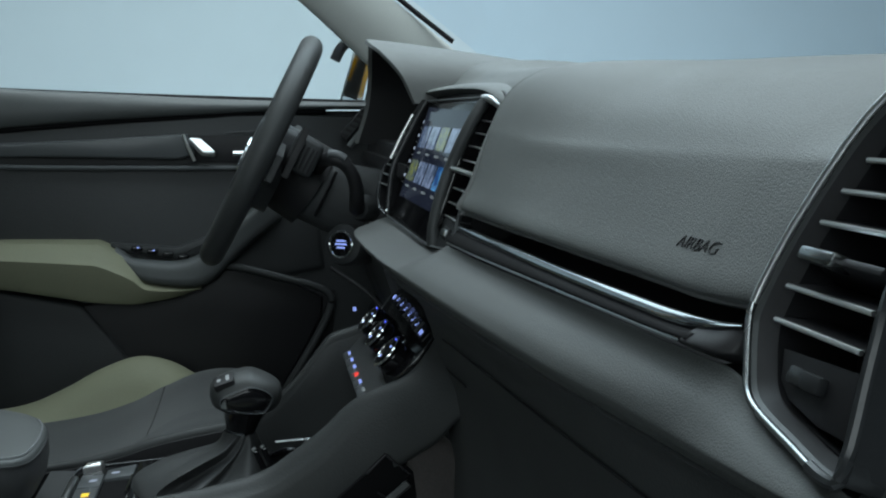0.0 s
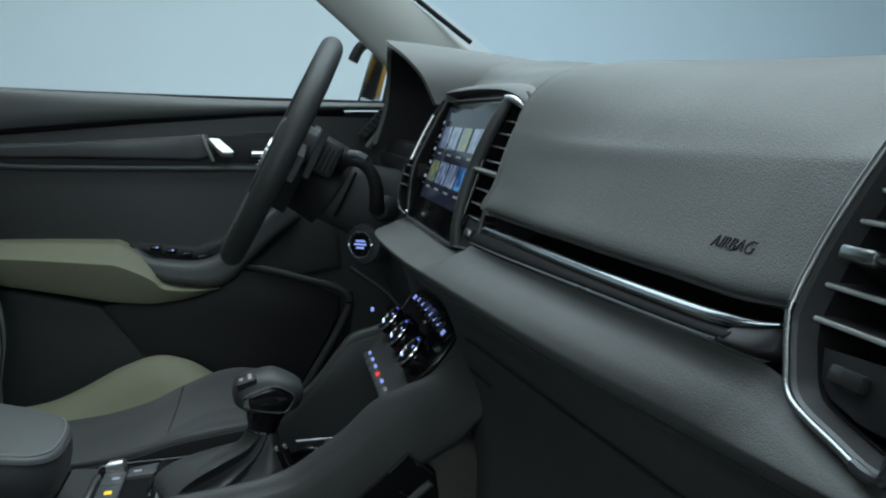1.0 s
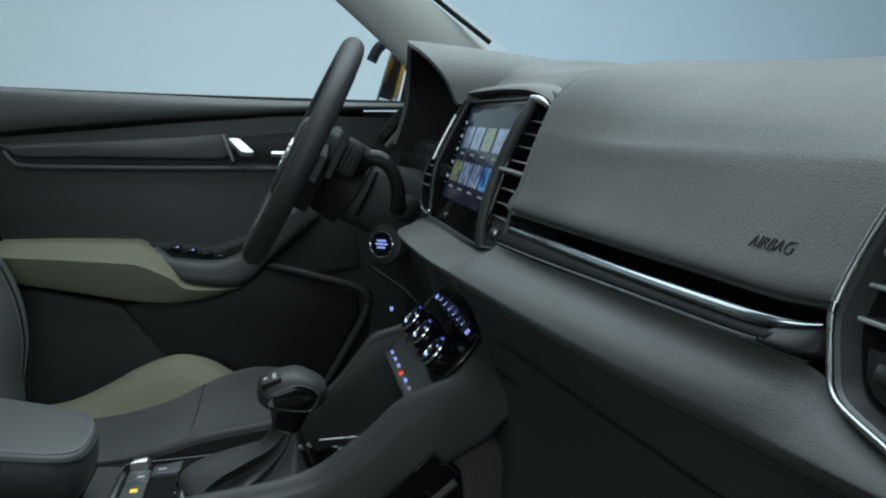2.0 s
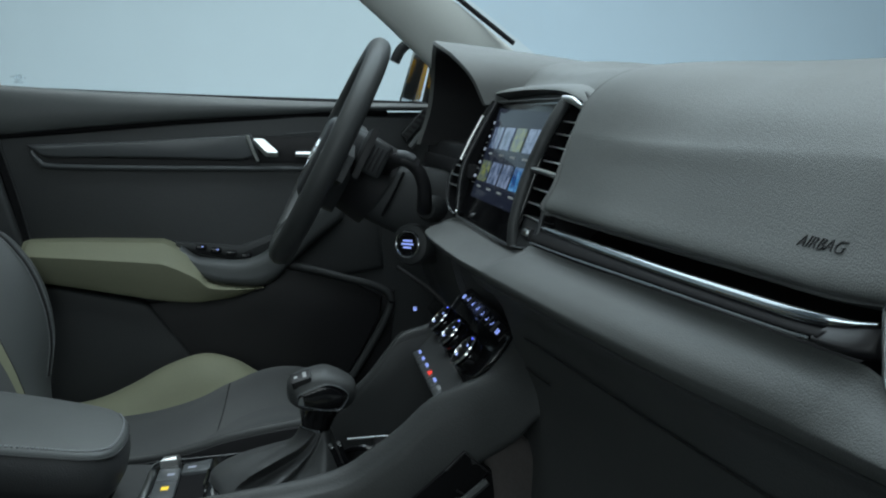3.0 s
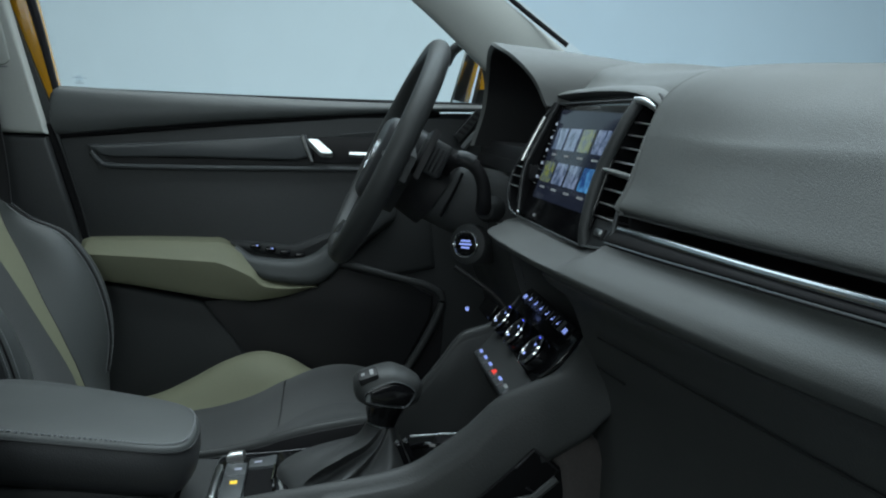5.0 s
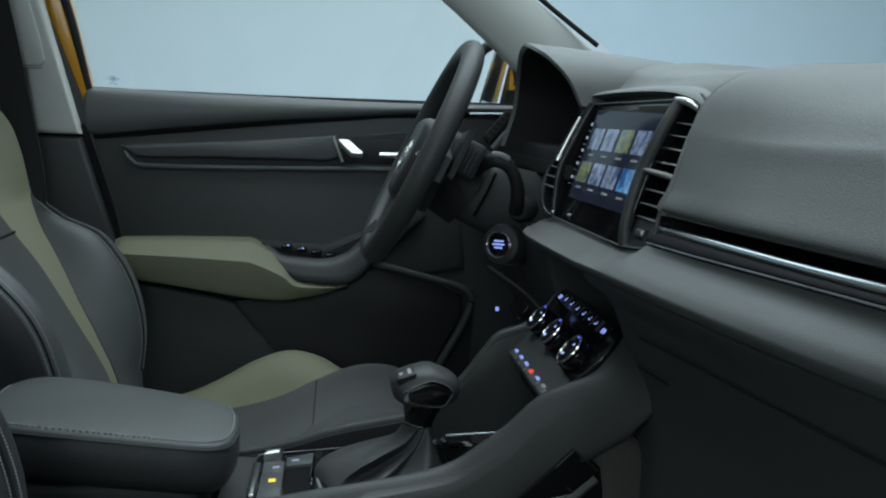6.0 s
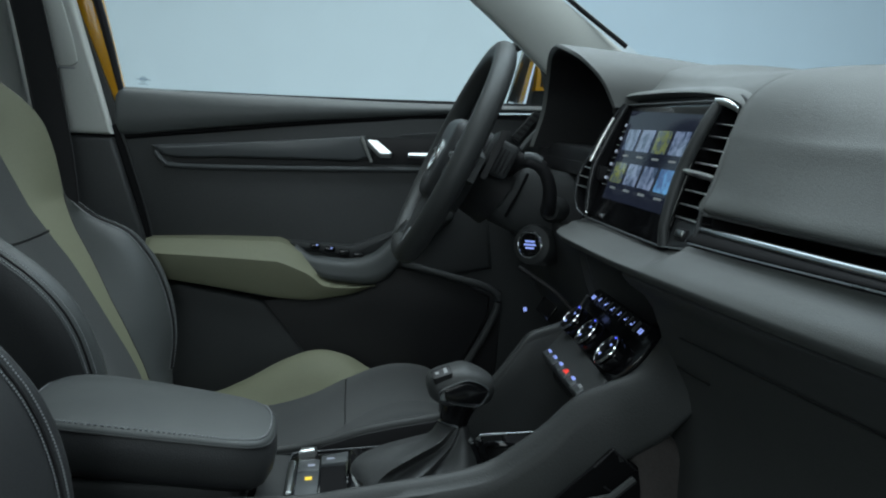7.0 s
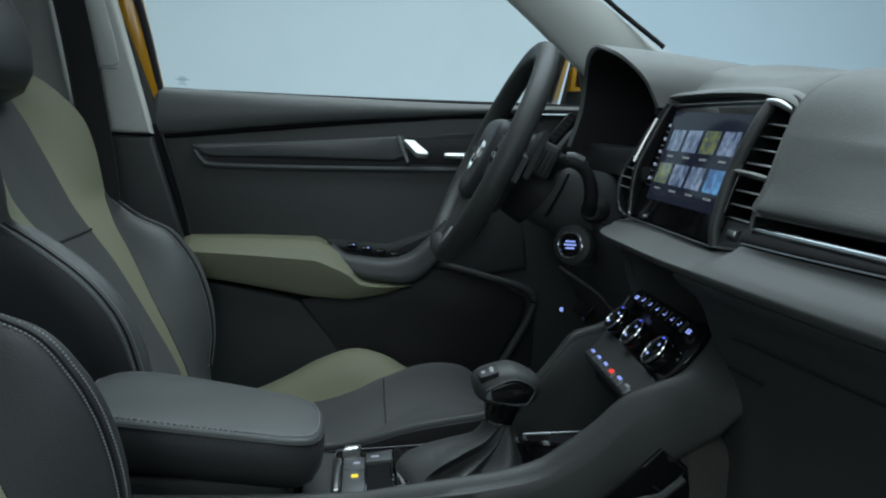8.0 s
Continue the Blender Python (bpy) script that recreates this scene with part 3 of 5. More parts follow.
pad_bm = loft(pad, 3, 4)
pad_tree = BVHTree.FromBMesh(pad_bm)
part("upper_pad", pad_bm, M_PAD, dash, "grained soft pad sweeping over the whole dashboard", 80)
# padded brow over the screen, rounding the corner above its vent
UNIT = basis((0.006, -0.008, 0.949), (0, -1, 0), (0.046, 0, 0.147))
arc = spline([(-0.268, 0.146, 0.000), (-0.258, 0.157, 0.006), (-0.230, 0.1655, 0.010), (-0.185, 0.1700, 0.009), (-0.10, 0.1725, 0.006), (-0.03, 0.1730, 0.004), (0.06, 0.1715, 0.001), (0.115, 0.1670, -0.001), (0.148, 0.1610, -0.005), (0.166, 0.1525, -0.010), (0.174, 0.1410, -0.016), (0.177, 0.126, -0.024)], 6)
brow = []
for k, q in enumerate(arc):
    a, b = arc[max(0, k - 1)], arc[min(len(arc) - 1, k + 1)]
    d = (b - a)[:2] / np.linalg.norm((b - a)[:2])
    out = np.array((-d[1], d[0]))
    f = min(1.0, 0.25 + k / 14)
    brow.append([UNIT @ Vector((q[0] + out[0] * o * f, q[1] + out[1] * o * f, q[2] + w)) for o, w in ((-0.0062, -0.020), (-0.0062, 0.001), (-0.0054, 0.0028), (-0.003, 0.0018), (0.0, -0.0012), (0.004, -0.007), (0.008, -0.015), (0.012, -0.026), (0.013, -0.045))])
part("screen_brow", skin(brow), M_PAD, dash, "padded brow over the screen", 80)

# hood over the instruments: arches from the rear lip forward
lip = [(0.030, 0.185, 1.095), (0.012, 0.192, 1.130), (-0.012, 0.215, 1.158), (-0.024, 0.255, 1.172), (-0.022, 0.32, 1.182), (-0.010, 0.40, 1.189), (0.0, 0.48, 1.190), (0.006, 0.53, 1.178), (0.010, 0.557, 1.14), (0.008, 0.565, 1.09), (-0.006, 0.57, 1.03)]
outer = [(x + 0.17, y + (0.02 if y > 0.4 else -0.02), z - 0.012) for x, y, z in lip]
far_o = [(x + 0.40, y + (0.06 if y > 0.4 else -0.02), z - 0.03) for x, y, z in lip]
inner = [(x + 0.004, 0.375 + (y - 0.375) * 0.955, 1.03 + (z - 1.03) * 0.955) for x, y, z in lip]
deep = [(0.13, 0.375 + (y - 0.375) * 0.90, 1.03 + (z - 1.03) * 0.84) for x, y, z in lip]
part("instrument_hood", skin([spline(q, 6) for q in (far_o, outer, [(0.6 * a[0] + 0.4 * b[0], a[1], 0.6 * a[2] + 0.4 * b[2] + 0.002) for a, b in zip(lip, outer)], lip, [(a[0] - 0.002, 0.5 * (a[1] + b[1]), 0.5 * (a[2] + b[2])) for a, b in zip(lip, inner)], inner)]), M_PAD, dash, "charcoal hood over the instruments", 60)
part("hood_lining", skin([spline(q, 6) for q in (inner, deep)]), M_BLACK, dash, "black lining inside the hood")
part("instrument_cluster", rbox((0.01, 0.36, 0.16), 0.004, m=Matrix.Translation((0.125, 0.375, 1.055)) @ Matrix.Rotation(radians(15), 4, "Y")), M_GLOSS, dash, "dark glossy instrument display")
for y, z in ((0.25, 1.055), (0.27, 1.09)):
    part("cluster_light", rbox((0.003, 0.006, 0.005), 0, m=Matrix.Translation((0.126, y, z))), M_BLUE, dash)
part("hood_underside", plate([(0.16, 0.02), (0.58, 0.02), (0.58, 0.16), (0.16, 0.16)], 0.02, 0.006, 2, basis((-0.01, 0, 1.02), (0, 1, 0), (1, 0, -0.1)), 0), M_BLACK, dash)

# recess with the chrome bar, and the ledge below it
rows = []
for y in (-0.640, -0.5, -0.35, -0.178):
    fx, fz = blend([(-0.67, 0.050, 0.997), (-0.2, 0.042, 0.992)], y)
    rows.append([(fx + 0.035, y, fz + 0.022), (fx + 0.034, y, fz - 0.012), (fx + 0.020, y, fz - 0.024), (fx - 0.018, y, fz - 0.034), (fx + 0.02, y, fz - 0.05), (fx + 0.07, y, fz - 0.02)])
part("recess_end", rbox((0.085, 0.004, 0.075), 0.001, 1, Matrix.Translation((0.072, -0.184, 0.985))), M_BLACK, dash)
part("trim_recess", loft(rows, 4, 1, smooth_ring=False), M_BLACK, dash, "black recess behind the chrome bar")
bar = []
for y, x, z, s in ((-0.185, 0.018, 0.977, 1.0), (-0.3, 0.021, 0.979, 1.0), (-0.45, 0.027, 0.981, 1.0), (-0.58, 0.033, 0.984, 1.0), (-0.625, 0.0365, 0.9855, 1.0), (-0.648, 0.042, 0.9885, 0.5), (-0.660, 0.048, 0.991, 0.25)):
    bar.append([(x + 0.0038 * math.cos(t) + 0.0010 * math.sin(t), y, z - 0.0008 + 0.0036 * s * math.sin(t)) for t in [2 * math.pi * k / 16 for k in range(16)]])
part("chrome_bar", loft(bar, 8, 1), M_DARKCHROME, dash, "polished chrome trim bar", 80)
strip = []
for (y, x, z, s), (lx, lz) in zip(((-0.185, 0.018, 0.977, 1.0), (-0.3, 0.021, 0.979, 1.0), (-0.45, 0.027, 0.981, 1.0), (-0.60, 0.034, 0.9845, 1.0), (-0.640, 0.039, 0.9865, 0.8)), ((0.006, 0.963), (0.010, 0.966), (0.018, 0.971), (0.026, 0.976), (0.029, 0.978))):
    strip.append([(x + 0.004, y, z - 0.002), (x - 0.003, y, z - 0.0035), (0.5 * (x + lx) - 0.0035, y, 0.5 * (z + lz) - 0.001), (lx, y, lz), (lx + 0.010, y, lz - 0.004)])
part("gloss_strip", loft(strip, 6, 3, closed=False), M_VOID, dash, "black strip under the chrome bar", 80)
part("lower_bright_line", tube(spline([(0.006, -0.19, 0.963), (0.010, -0.30, 0.966), (0.018, -0.45, 0.971), (0.026, -0.60, 0.976), (0.0285, -0.634, 0.9775)], 6), 0.0010, 6), M_SATIN, dash)
end_rows = []
for y, x, z, lx, lz in ((-0.6365, 0.0385, 0.9865, 0.0290, 0.9772), (-0.648, 0.042, 0.9880, 0.0325, 0.9770), (-0.657, 0.046, 0.9895, 0.0365, 0.9772), (-0.6625, 0.052, 0.9900, 0.0430, 0.9780)):
    end_rows.append([(x + 0.012, y, z), (x - 0.001, y, z - 0.001), (x - 0.004, y, z - 0.003), (lx - 0.0015, y, lz + 0.0015), (lx, y, lz - 0.001), (lx + 0.012, y, lz - 0.004)])
part("bar_end_cap", loft(end_rows, 4, 3), M_BLACK, dash, "black bar end", 80)

LEDGE = [(-0.78, 0.034, 0.942), (-0.70, 0.022, 0.940), (-0.62, 0.012, 0.9380), (-0.55, 0.002, 0.9358), (-0.45, -0.010, 0.9345), (-0.35, -0.021, 0.9335), (-0.20, -0.036, 0.9325), (-0.10, -0.045, 0.9325), (0.0, -0.050, 0.933), (0.10, -0.050, 0.932), (0.14, -0.046, 0.932), (0.17, -0.034, 0.934), (0.20, -0.012, 0.938), (0.30, 0.0, 0.940)]
COVE = [(-0.78, 0.0), (-0.67, 0.0), (-0.62, 0.8), (-0.55, 1.0), (-0.26, 1.0), (-0.215, 0.6), (-0.19, 0.0), (0.3, 0.0)]
rows = []
for y in (-0.78, -0.72, -0.692, -0.68, -0.672, -0.66, -0.645, -0.60, -0.53, -0.45, -0.38, -0.30, -0.25, -0.22, -0.205, -0.195, -0.185, -0.17, -0.15, -0.10, 0.0, 0.08, 0.12, 0.145, 0.17, 0.19, 0.21):
    ex, ez = blend(LEDGE, y)
    if y < -0.19:
        lx, lz = blend([(-0.78, 0.038, 0.948), (-0.72, 0.041, 0.9570), (-0.692, 0.042, 0.9630), (-0.68, 0.043, 0.9670), (-0.672, 0.0425, 0.9705), (-0.66, 0.040, 0.9740), (-0.645, 0.034, 0.9758), (-0.62, 0.0285, 0.975), (-0.60, 0.026, 0.976), (-0.45, 0.018, 0.971), (-0.30, 0.010, 0.966), (-0.19, 0.006, 0.963)], y)
        bx, bz = lx + 0.001, lz - 0.0025
    else:
        bx, bz = blend([(-0.19, 0.007, 0.9605), (-0.165, 0.016, 0.952), (-0.14, 0.02, 0.950), (0.12, 0.02, 0.950), (0.21, 0.012, 0.946)], y)
    c = blend(COVE, y)[0]

    def face(f, bulge):
        return (bx + (ex - bx) * f + bulge, y, bz + (ez - bz) * f)

    rows.append([(bx + 0.03, y, bz) if y > -0.19 else (bx + 0.012, y, bz - 0.014), face(0.0, 0.0), face(0.16, 0.0055 * c - 0.001), face(0.34, 0.0075 * c - 0.002), face(0.50, 0.0040 * c - 0.003), face(0.70, -0.0030), face(0.90, -0.0022), (ex, y, ez), (ex + 0.003, y, ez - 0.005), (ex + 0.014, y, ez - 0.009), (ex + 0.09, y, ez - 0.014)])
part("ledge", loft(rows, 5, 3), M_LEDGE_SHADED, dash, "charcoal ledge below the trim")
# lower face: glovebox to the right of the console, knee panel on the driver's side
rows = []
for y in (-0.76, -0.60, -0.45, -0.30, -0.20, -0.13):
    ex, ez = blend(LEDGE, y)
    gx = -0.002 - 0.075 * (y + 0.45)
    rows.append([(ex + 0.05, y, ez - 0.006), (ex + 0.008, y, ez - 0.008), (ex + 0.014, y, ez - 0.020), (gx + 0.024, y, 0.890), (gx + 0.050, y, 0.815), (gx + 0.062, y, 0.735), (gx + 0.085, y, 0.60), (gx + 0.27, y, 0.58), (gx + 0.27, y, 0.90)])
part("glovebox_face", loft(rows, 5, 3), M_LOW, dash, "dark glovebox and lower dashboard")
def on_face(y, z):
    """A point on the glovebox at that height."""
    gx = -0.002 - 0.075 * (y + 0.45)
    return (gx + float(np.interp(z, (0.735, 0.815, 0.890), (0.062, 0.050, 0.024))) - 0.0015, y, z)


part("glovebox_gap", tube(spline([on_face(y, z) for y, z in ((-0.19, 0.872), (-0.26, 0.875), (-0.36, 0.878), (-0.48, 0.882), (-0.60, 0.887), (-0.70, 0.892))], 6), 0.0010, 6), M_BLACK, dash)
part("glovebox_latch", tube(spline([on_face(y, z) for y, z in ((-0.165, 0.838), (-0.19, 0.838), (-0.235, 0.840))], 4), 0.0011, 6), M_BLACK, dash)
rows = []
for y in (0.15, 0.25, 0.40, 0.55, 0.655):
    rows.append([(0.02, y, 0.925), (-0.012, y, 0.93), (-0.010, y, 0.90), (0.012, y, 0.84), (0.05, y, 0.76), (0.10, y, 0.68), (0.3, y, 0.62), (0.3, y, 0.925)])
part("knee_panel", loft(rows, 4, 3), M_LOW, dash, "dark knee panel under the column")
part("driver_upper_face", rbox((0.10, 0.40, 0.13), 0.012, m=Matrix.Translation((0.075, 0.46, 0.975))), M_BLACK, dash)
part("light_switch_panel", plate(rect(0.50, -0.02, 0.60, 0.02, 0.006), 0.004, 0.001, 2, basis((0.045, 0, 0.757), (0, -1, 0), (0.5, 0, 0.85)) @ Matrix.Translation((-1.10, 0, 0)), 0), M_GLOSS, dash)
part("panel_light", rbox((0.005, 0.006, 0.006), 0, m=Matrix.Translation((0.004, 0.555, 0.749))), M_BLUE, dash)

# word moulded in the pad
txt = bpy.data.curves.new("word", "FONT")
txt.offset = -0.00025
txt.body, txt.size, txt.extrude, txt.shear = "AIRBAG", 0.0120, 0.0004, 0.12
tob = new("word", txt)
deps = bpy.context.evaluated_depsgraph_get()
word_mesh = bpy.data.meshes.new_from_object(tob.evaluated_get(deps))
bpy.data.objects.remove(tob)
bpy.data.curves.remove(txt)
bmw = bmesh.new()
bmw.from_mesh(word_mesh)
bpy.data.meshes.remove(word_mesh)
bmesh.ops.triangulate(bmw, faces=bmw.faces)
bmesh.ops.subdivide_edges(bmw, edges=bmw.edges, cuts=1)
for vert in bmw.verts:
    u, v, w = vert.co
    spot = pad_tree.ray_cast(Vector((-0.5, -0.5755 - 0.9 * u, 1.0145 + 0.76 * v + 0.02 * u)), Vector((1, 0, 0)))[0]
    vert.co = spot + Vector((-0.0004 - w, 0, 0))
part("airbag_word", bmw, M_BLACK, dash, "debossed black lettering")

# ---- end vent on the passenger side ----
TILT_UP = Vector((0.30, 0, 0.955))
vent = thing("side_air_vent", (0.05, -0.70, 0.95), "black louvred side air vent in a chrome rim", "air vent")
VM = basis((0.0525, -0.6625, 1.0), (0.0, -1, 0), TILT_UP)
ring_o = [(-0.001, 0.0), (0.005, 0.034), (0.020, 0.074), (0.034, 0.095), (0.052, 0.108), (0.075, 0.108), (0.085, 0.09), (0.080, 0.03), (0.084, -0.005), (0.092, -0.043), (0.086, -0.050), (0.060, -0.046), (0.032, -0.041), (0.020, -0.036), (0.012, -0.026), (0.003, -0.012)]
ring_i = [(0.012, 0.0), (0.017, 0.032), (0.030, 0.070), (0.041, 0.086), (0.055, 0.096), (0.068, 0.096), (0.074, 0.085), (0.070, 0.03), (0.074, -0.006), (0.082, -0.038), (0.078, -0.041), (0.058, -0.038), (0.036, -0.034), (0.027, -0.029), (0.020, -0.020), (0.014, -0.010)]
so, si = [tuple(q) for q in ring_spline(ring_o, 4)], [tuple(q) for q in ring_spline(ring_i, 4)]
part("chrome_rim", tube([VM @ Vector((u, v, 0.004)) for u, v in so[:22]], 0.0019, 10), M_RING, vent, "thin chrome rim")
part("dimmed_lower_rim", tube([VM @ Vector((u, v, 0.004)) for u, v in so[42:] + so[:1]], 0.0017, 10), M_SATIN, vent, "lower chrome rim in duller metal for a dimmer reflection")
part("dark_rim", tube([VM @ Vector((u, v, 0.004)) for u, v in so[22:43]], 0.0026, 8), M_VENT, vent, "dark door-side rim")
mid = [(0.58 * a[0] + 0.42 * b[0], 0.58 * a[1] + 0.42 * b[1]) for a, b in zip(so, si)]
part("surround", skin([[VM @ Vector((u, v, 0.002)) for u, v in so], [VM @ Vector((0.5 * (a[0] + b[0]), 0.5 * (a[1] + b[1]), 0.0034)) for a, b in zip(so, mid)], [VM @ Vector((u, v, 0.002)) for u, v in mid]], closed=True), M_RIMBAND, vent, "satin metal surround band", 60)
part("inner_lip", skin([[VM @ Vector((u, v, 0.002)) for u, v in mid], [VM @ Vector((u, v, -0.006)) for u, v in si]], closed=True), M_BLACK, vent)
part("rim_wall", skin([[VM @ Vector((u, v, 0.003)) for u, v in so], [VM @ Vector((u, v, -0.06)) for u, v in so]], closed=True), M_VENT, vent, "dark rim side")
part("duct_wall", skin([[VM @ Vector((u, v, -0.004)) for u, v in si], [VM @ Vector((u, v, -0.05)) for u, v in si]], closed=True), M_BLACK, vent)
part("duct", plate(si, -0.045, 0, 1, VM, -0.05), M_BLACK, vent)
for k, (v, a, b) in enumerate(((0.0725, 0.033, 0.072), (0.0586, 0.025, 0.071), (0.0443, 0.019, 0.070), (0.0148, 0.013, 0.071), (-0.0002, 0.014, 0.073))):
    part("louvre", rbox((b - a, 0.0022, 0.022), 0.0008, 1, VM @ Matrix.Translation((0.5 * (a + b), v, -0.010)) @ Matrix.Rotation(radians(16), 4, "X")), M_BLACK, vent)
    part("louvre_highlight", tube([VM @ Vector((a, v - 0.0032, 0.0005)), VM @ Vector((b, v - 0.0032, 0.0005))], 0.0012, 8), M_RING, vent)
part("adjuster_louvre", rbox((0.048, 0.004, 0.022), 0.0012, 2, VM @ Matrix.Translation((0.044, 0.024, -0.009)) @ Matrix.Rotation(radians(-18), 4, "X")), M_BLACK, vent)
part("adjuster_tab", rbox((0.024, 0.0065, 0.016), 0.002, 2, VM @ Matrix.Translation((0.032, 0.0265, -0.001))), M_SATIN, vent, "satin adjuster tab")
for u in (0.045, 0.056):
    part("vane", rbox((0.0012, 0.10, 0.014), 0, 1, VM @ Matrix.Translation((u, 0.03, -0.034))), M_BLACK, vent)
part("lower_plate", plate([(0.020, -0.0135), (0.074, -0.0105), (0.080, -0.036), (0.058, -0.036), (0.036, -0.032), (0.026, -0.026)], -0.004, 0.001, 2, VM, -0.02), M_BLACK, vent)
part("vent_wheel", rbox((0.022, 0.008, 0.006), 0.002, 2, VM @ Matrix.Translation((0.046, -0.0215, -0.002))), M_VENT, vent)
part("dash_end_cap", plate([(-0.02, 0.80), (0.35, 0.80), (0.35, 1.09), (0.118, 1.095), (0.090, 1.02), (0.073, 1.0), (0.050, 0.945), (0.0, 0.93)], 0.02, 0.006, 3, basis((0, -0.745, 0), (1, 0, 0), (0, 0, 1)), 0), M_LOW, dash, "dark dashboard end cap")

# ---- infotainment unit with its side vents ----
unit = thing("infotainment_unit", (0.0, 0.017, 0.95), "glossy black touch screen between two chrome-tipped vents", "touch screen")
UM = basis((0.006, -0.008, 0.949), (0, -1, 0), (0.046, 0, 0.147))
part("bezel", plate([(-0.184, -0.001), (0.112, 0.000), (0.104, 0.1535), (-0.196, 0.1545)], 0.003, 0.001, 1, UM, -0.05), M_GLOSS, unit, "piano black bezel")
part("upper_band", plate([(-0.232, 0.150), (-0.205, 0.1525), (0.10, 0.1545), (0.140, 0.150), (0.158, 0.138), (0.172, 0.140), (0.164, 0.158), (0.14, 0.166), (0.08, 0.172), (-0.19, 0.172), (-0.226, 0.166)], -0.006, 0.001, 1, UM, -0.06), M_BLACK, unit, "black band under the brow")
part("screen_glass", plate([(-0.176, 0.004), (0.118, 0.003), (0.108, 0.150), (-0.196, 0.151)], 0.006, 0.0015, 2, UM, 0.002), M_GLOSS, unit, "glossy black screen glass")
part("screen_rim", tube([UM @ Vector(q) for q in ((-0.200, 0.1545, 0.007), (0.103, 0.1555, 0.005))], 0.0011, 6), M_TRIM, unit)
part("screen_foot_rim", tube([UM @ Vector(q) for q in ((-0.178, -0.001, 0.008), (0.060, 0.000, 0.006), (0.112, 0.0005, 0.004), (0.183, 0.0075, 0.001))], 0.0012, 6), M_TRIM, unit)


def display_mat():
    m, nt, b = base_mat("lit_display")
    b.inputs["Base Color"].default_value = (0.006, 0.006, 0.007, 1)
    b.inputs["Specular IOR Level"].default_value = 0.06
    b.inputs["Roughness"].default_value = 0.08
    tc = nt.nodes.new("ShaderNodeTexCoord")
    noise_n = node(nt, "ShaderNodeTexNoise", Scale=14.0, Detail=2.0)
    nt.links.new(tc.outputs["Object"], noise_n.inputs["Vector"])
    ramp = nt.nodes.new("ShaderNodeValToRGB")
    ramp.color_ramp.elements[0].color = (0.006, 0.009, 0.018, 1)
    ramp.color_ramp.elements[1].color = (0.016, 0.022, 0.042, 1)
    nt.links.new(noise_n.outputs[0], ramp.inputs[0])
    nt.links.new(ramp.outputs[0], b.inputs["Emission Color"])
    b.inputs["Emission Strength"].default_value = 0.7
    return m


def tile_mat(name, low, high, power=0.72, scale=60.0):
    m, nt, b = base_mat(name)
    b.inputs["Base Color"].default_value = (0.01, 0.01, 0.01, 1)
    b.inputs["Roughness"].default_value = 0.08
    tc = nt.nodes.new("ShaderNodeTexCoord")
    noise_n = node(nt, "ShaderNodeTexNoise", Scale=scale, Detail=3.0, Distortion=0.6)
    nt.links.new(tc.outputs["Object"], noise_n.inputs["Vector"])
    ramp = nt.nodes.new("ShaderNodeValToRGB")
    ramp.color_ramp.elements[0].position, ramp.color_ramp.elements[1].position = 0.38, 0.62
    ramp.color_ramp.elements[0].color, ramp.color_ramp.elements[1].color = (*low, 1), (*high, 1)
    nt.links.new(noise_n.outputs[0], ramp.inputs[0])
    nt.links.new(ramp.outputs[0], b.inputs["Emission Color"])
    b.inputs["Emission Strength"].default_value = power
    return m


part("lit_display", plate([(-0.140, 0.030), (0.098, 0.031), (0.100, 0.140), (-0.158, 0.146)], 0.0072, 0.0, 1, UM, 0.006), display_mat(), unit, "dim blue lit menu display")
GREYT = tile_mat("pale_blue_tile", (0.03, 0.06, 0.12), (0.20, 0.27, 0.42), scale=80)
LIMET = tile_mat("lime_tile", (0.05, 0.08, 0.12), (0.17, 0.21, 0.06), scale=140)
BLUET = tile_mat("bright_blue_tile", (0.01, 0.06, 0.22), (0.08, 0.32, 0.66))
for r, (va, vb) in enumerate(((0.094, 0.121), (0.052, 0.078))):
    for k in range(4):
        ua = -0.135 + 0.058 * k
        mt = LIMET if (r, k) in ((0, 2), (1, 0)) else (BLUET if (r, k) == (1, 3) else GREYT)
        part("menu_tile", plate(rect(ua, va, ua + 0.046, vb, 0.001), 0.0080, 0, 1, UM, 0.0072), mt, unit)
        part("tile_caption", plate(rect(ua + 0.012, va - 0.008, ua + 0.034, va - 0.0055), 0.0079, 0, 1, UM, 0.0072), M_PRINT, unit)
for v in (0.127, 0.109, 0.092, 0.0745, 0.056):
    part("touch_key", plate(rect(-0.1655, v - 0.0018, -0.1605, v + 0.0018), 0.0068, 0, 1, UM, 0.006), M_KEYLIT, unit)
    part("key_line", plate(rect(-0.168, v - 0.0092, -0.158, v - 0.0085), 0.0068, 0, 1, UM, 0.006), M_PRINT, unit)


# each vent: its inner bar, its outer rim (u, v, w from top to foot), and where its slats run
BAR_R = [(0.106, 0.1555, 0.003), (0.1085, 0.130, 0.009), (0.1075, 0.103, 0.012), (0.104, 0.079, 0.0125), (0.1065, 0.052, 0.0125), (0.1095, 0.020, 0.009), (0.1125, 0.001, 0.003)]
RIM_R = [(0.150, 0.1480, -0.012), (0.158, 0.131, -0.009), (0.166, 0.100, -0.004), (0.170, 0.070, -0.001), (0.1735, 0.043, 0.0), (0.1865, 0.016, 0.001), (0.1835, 0.0075, 0.001)]
BAR_L = [(-0.184, 0.1535, 0.012), (-0.184, 0.128, 0.016), (-0.183, 0.098, 0.020), (-0.183, 0.068, 0.023), (-0.181, 0.050, 0.022), (-0.180, 0.028, 0.017), (-0.176, 0.000, 0.010)]
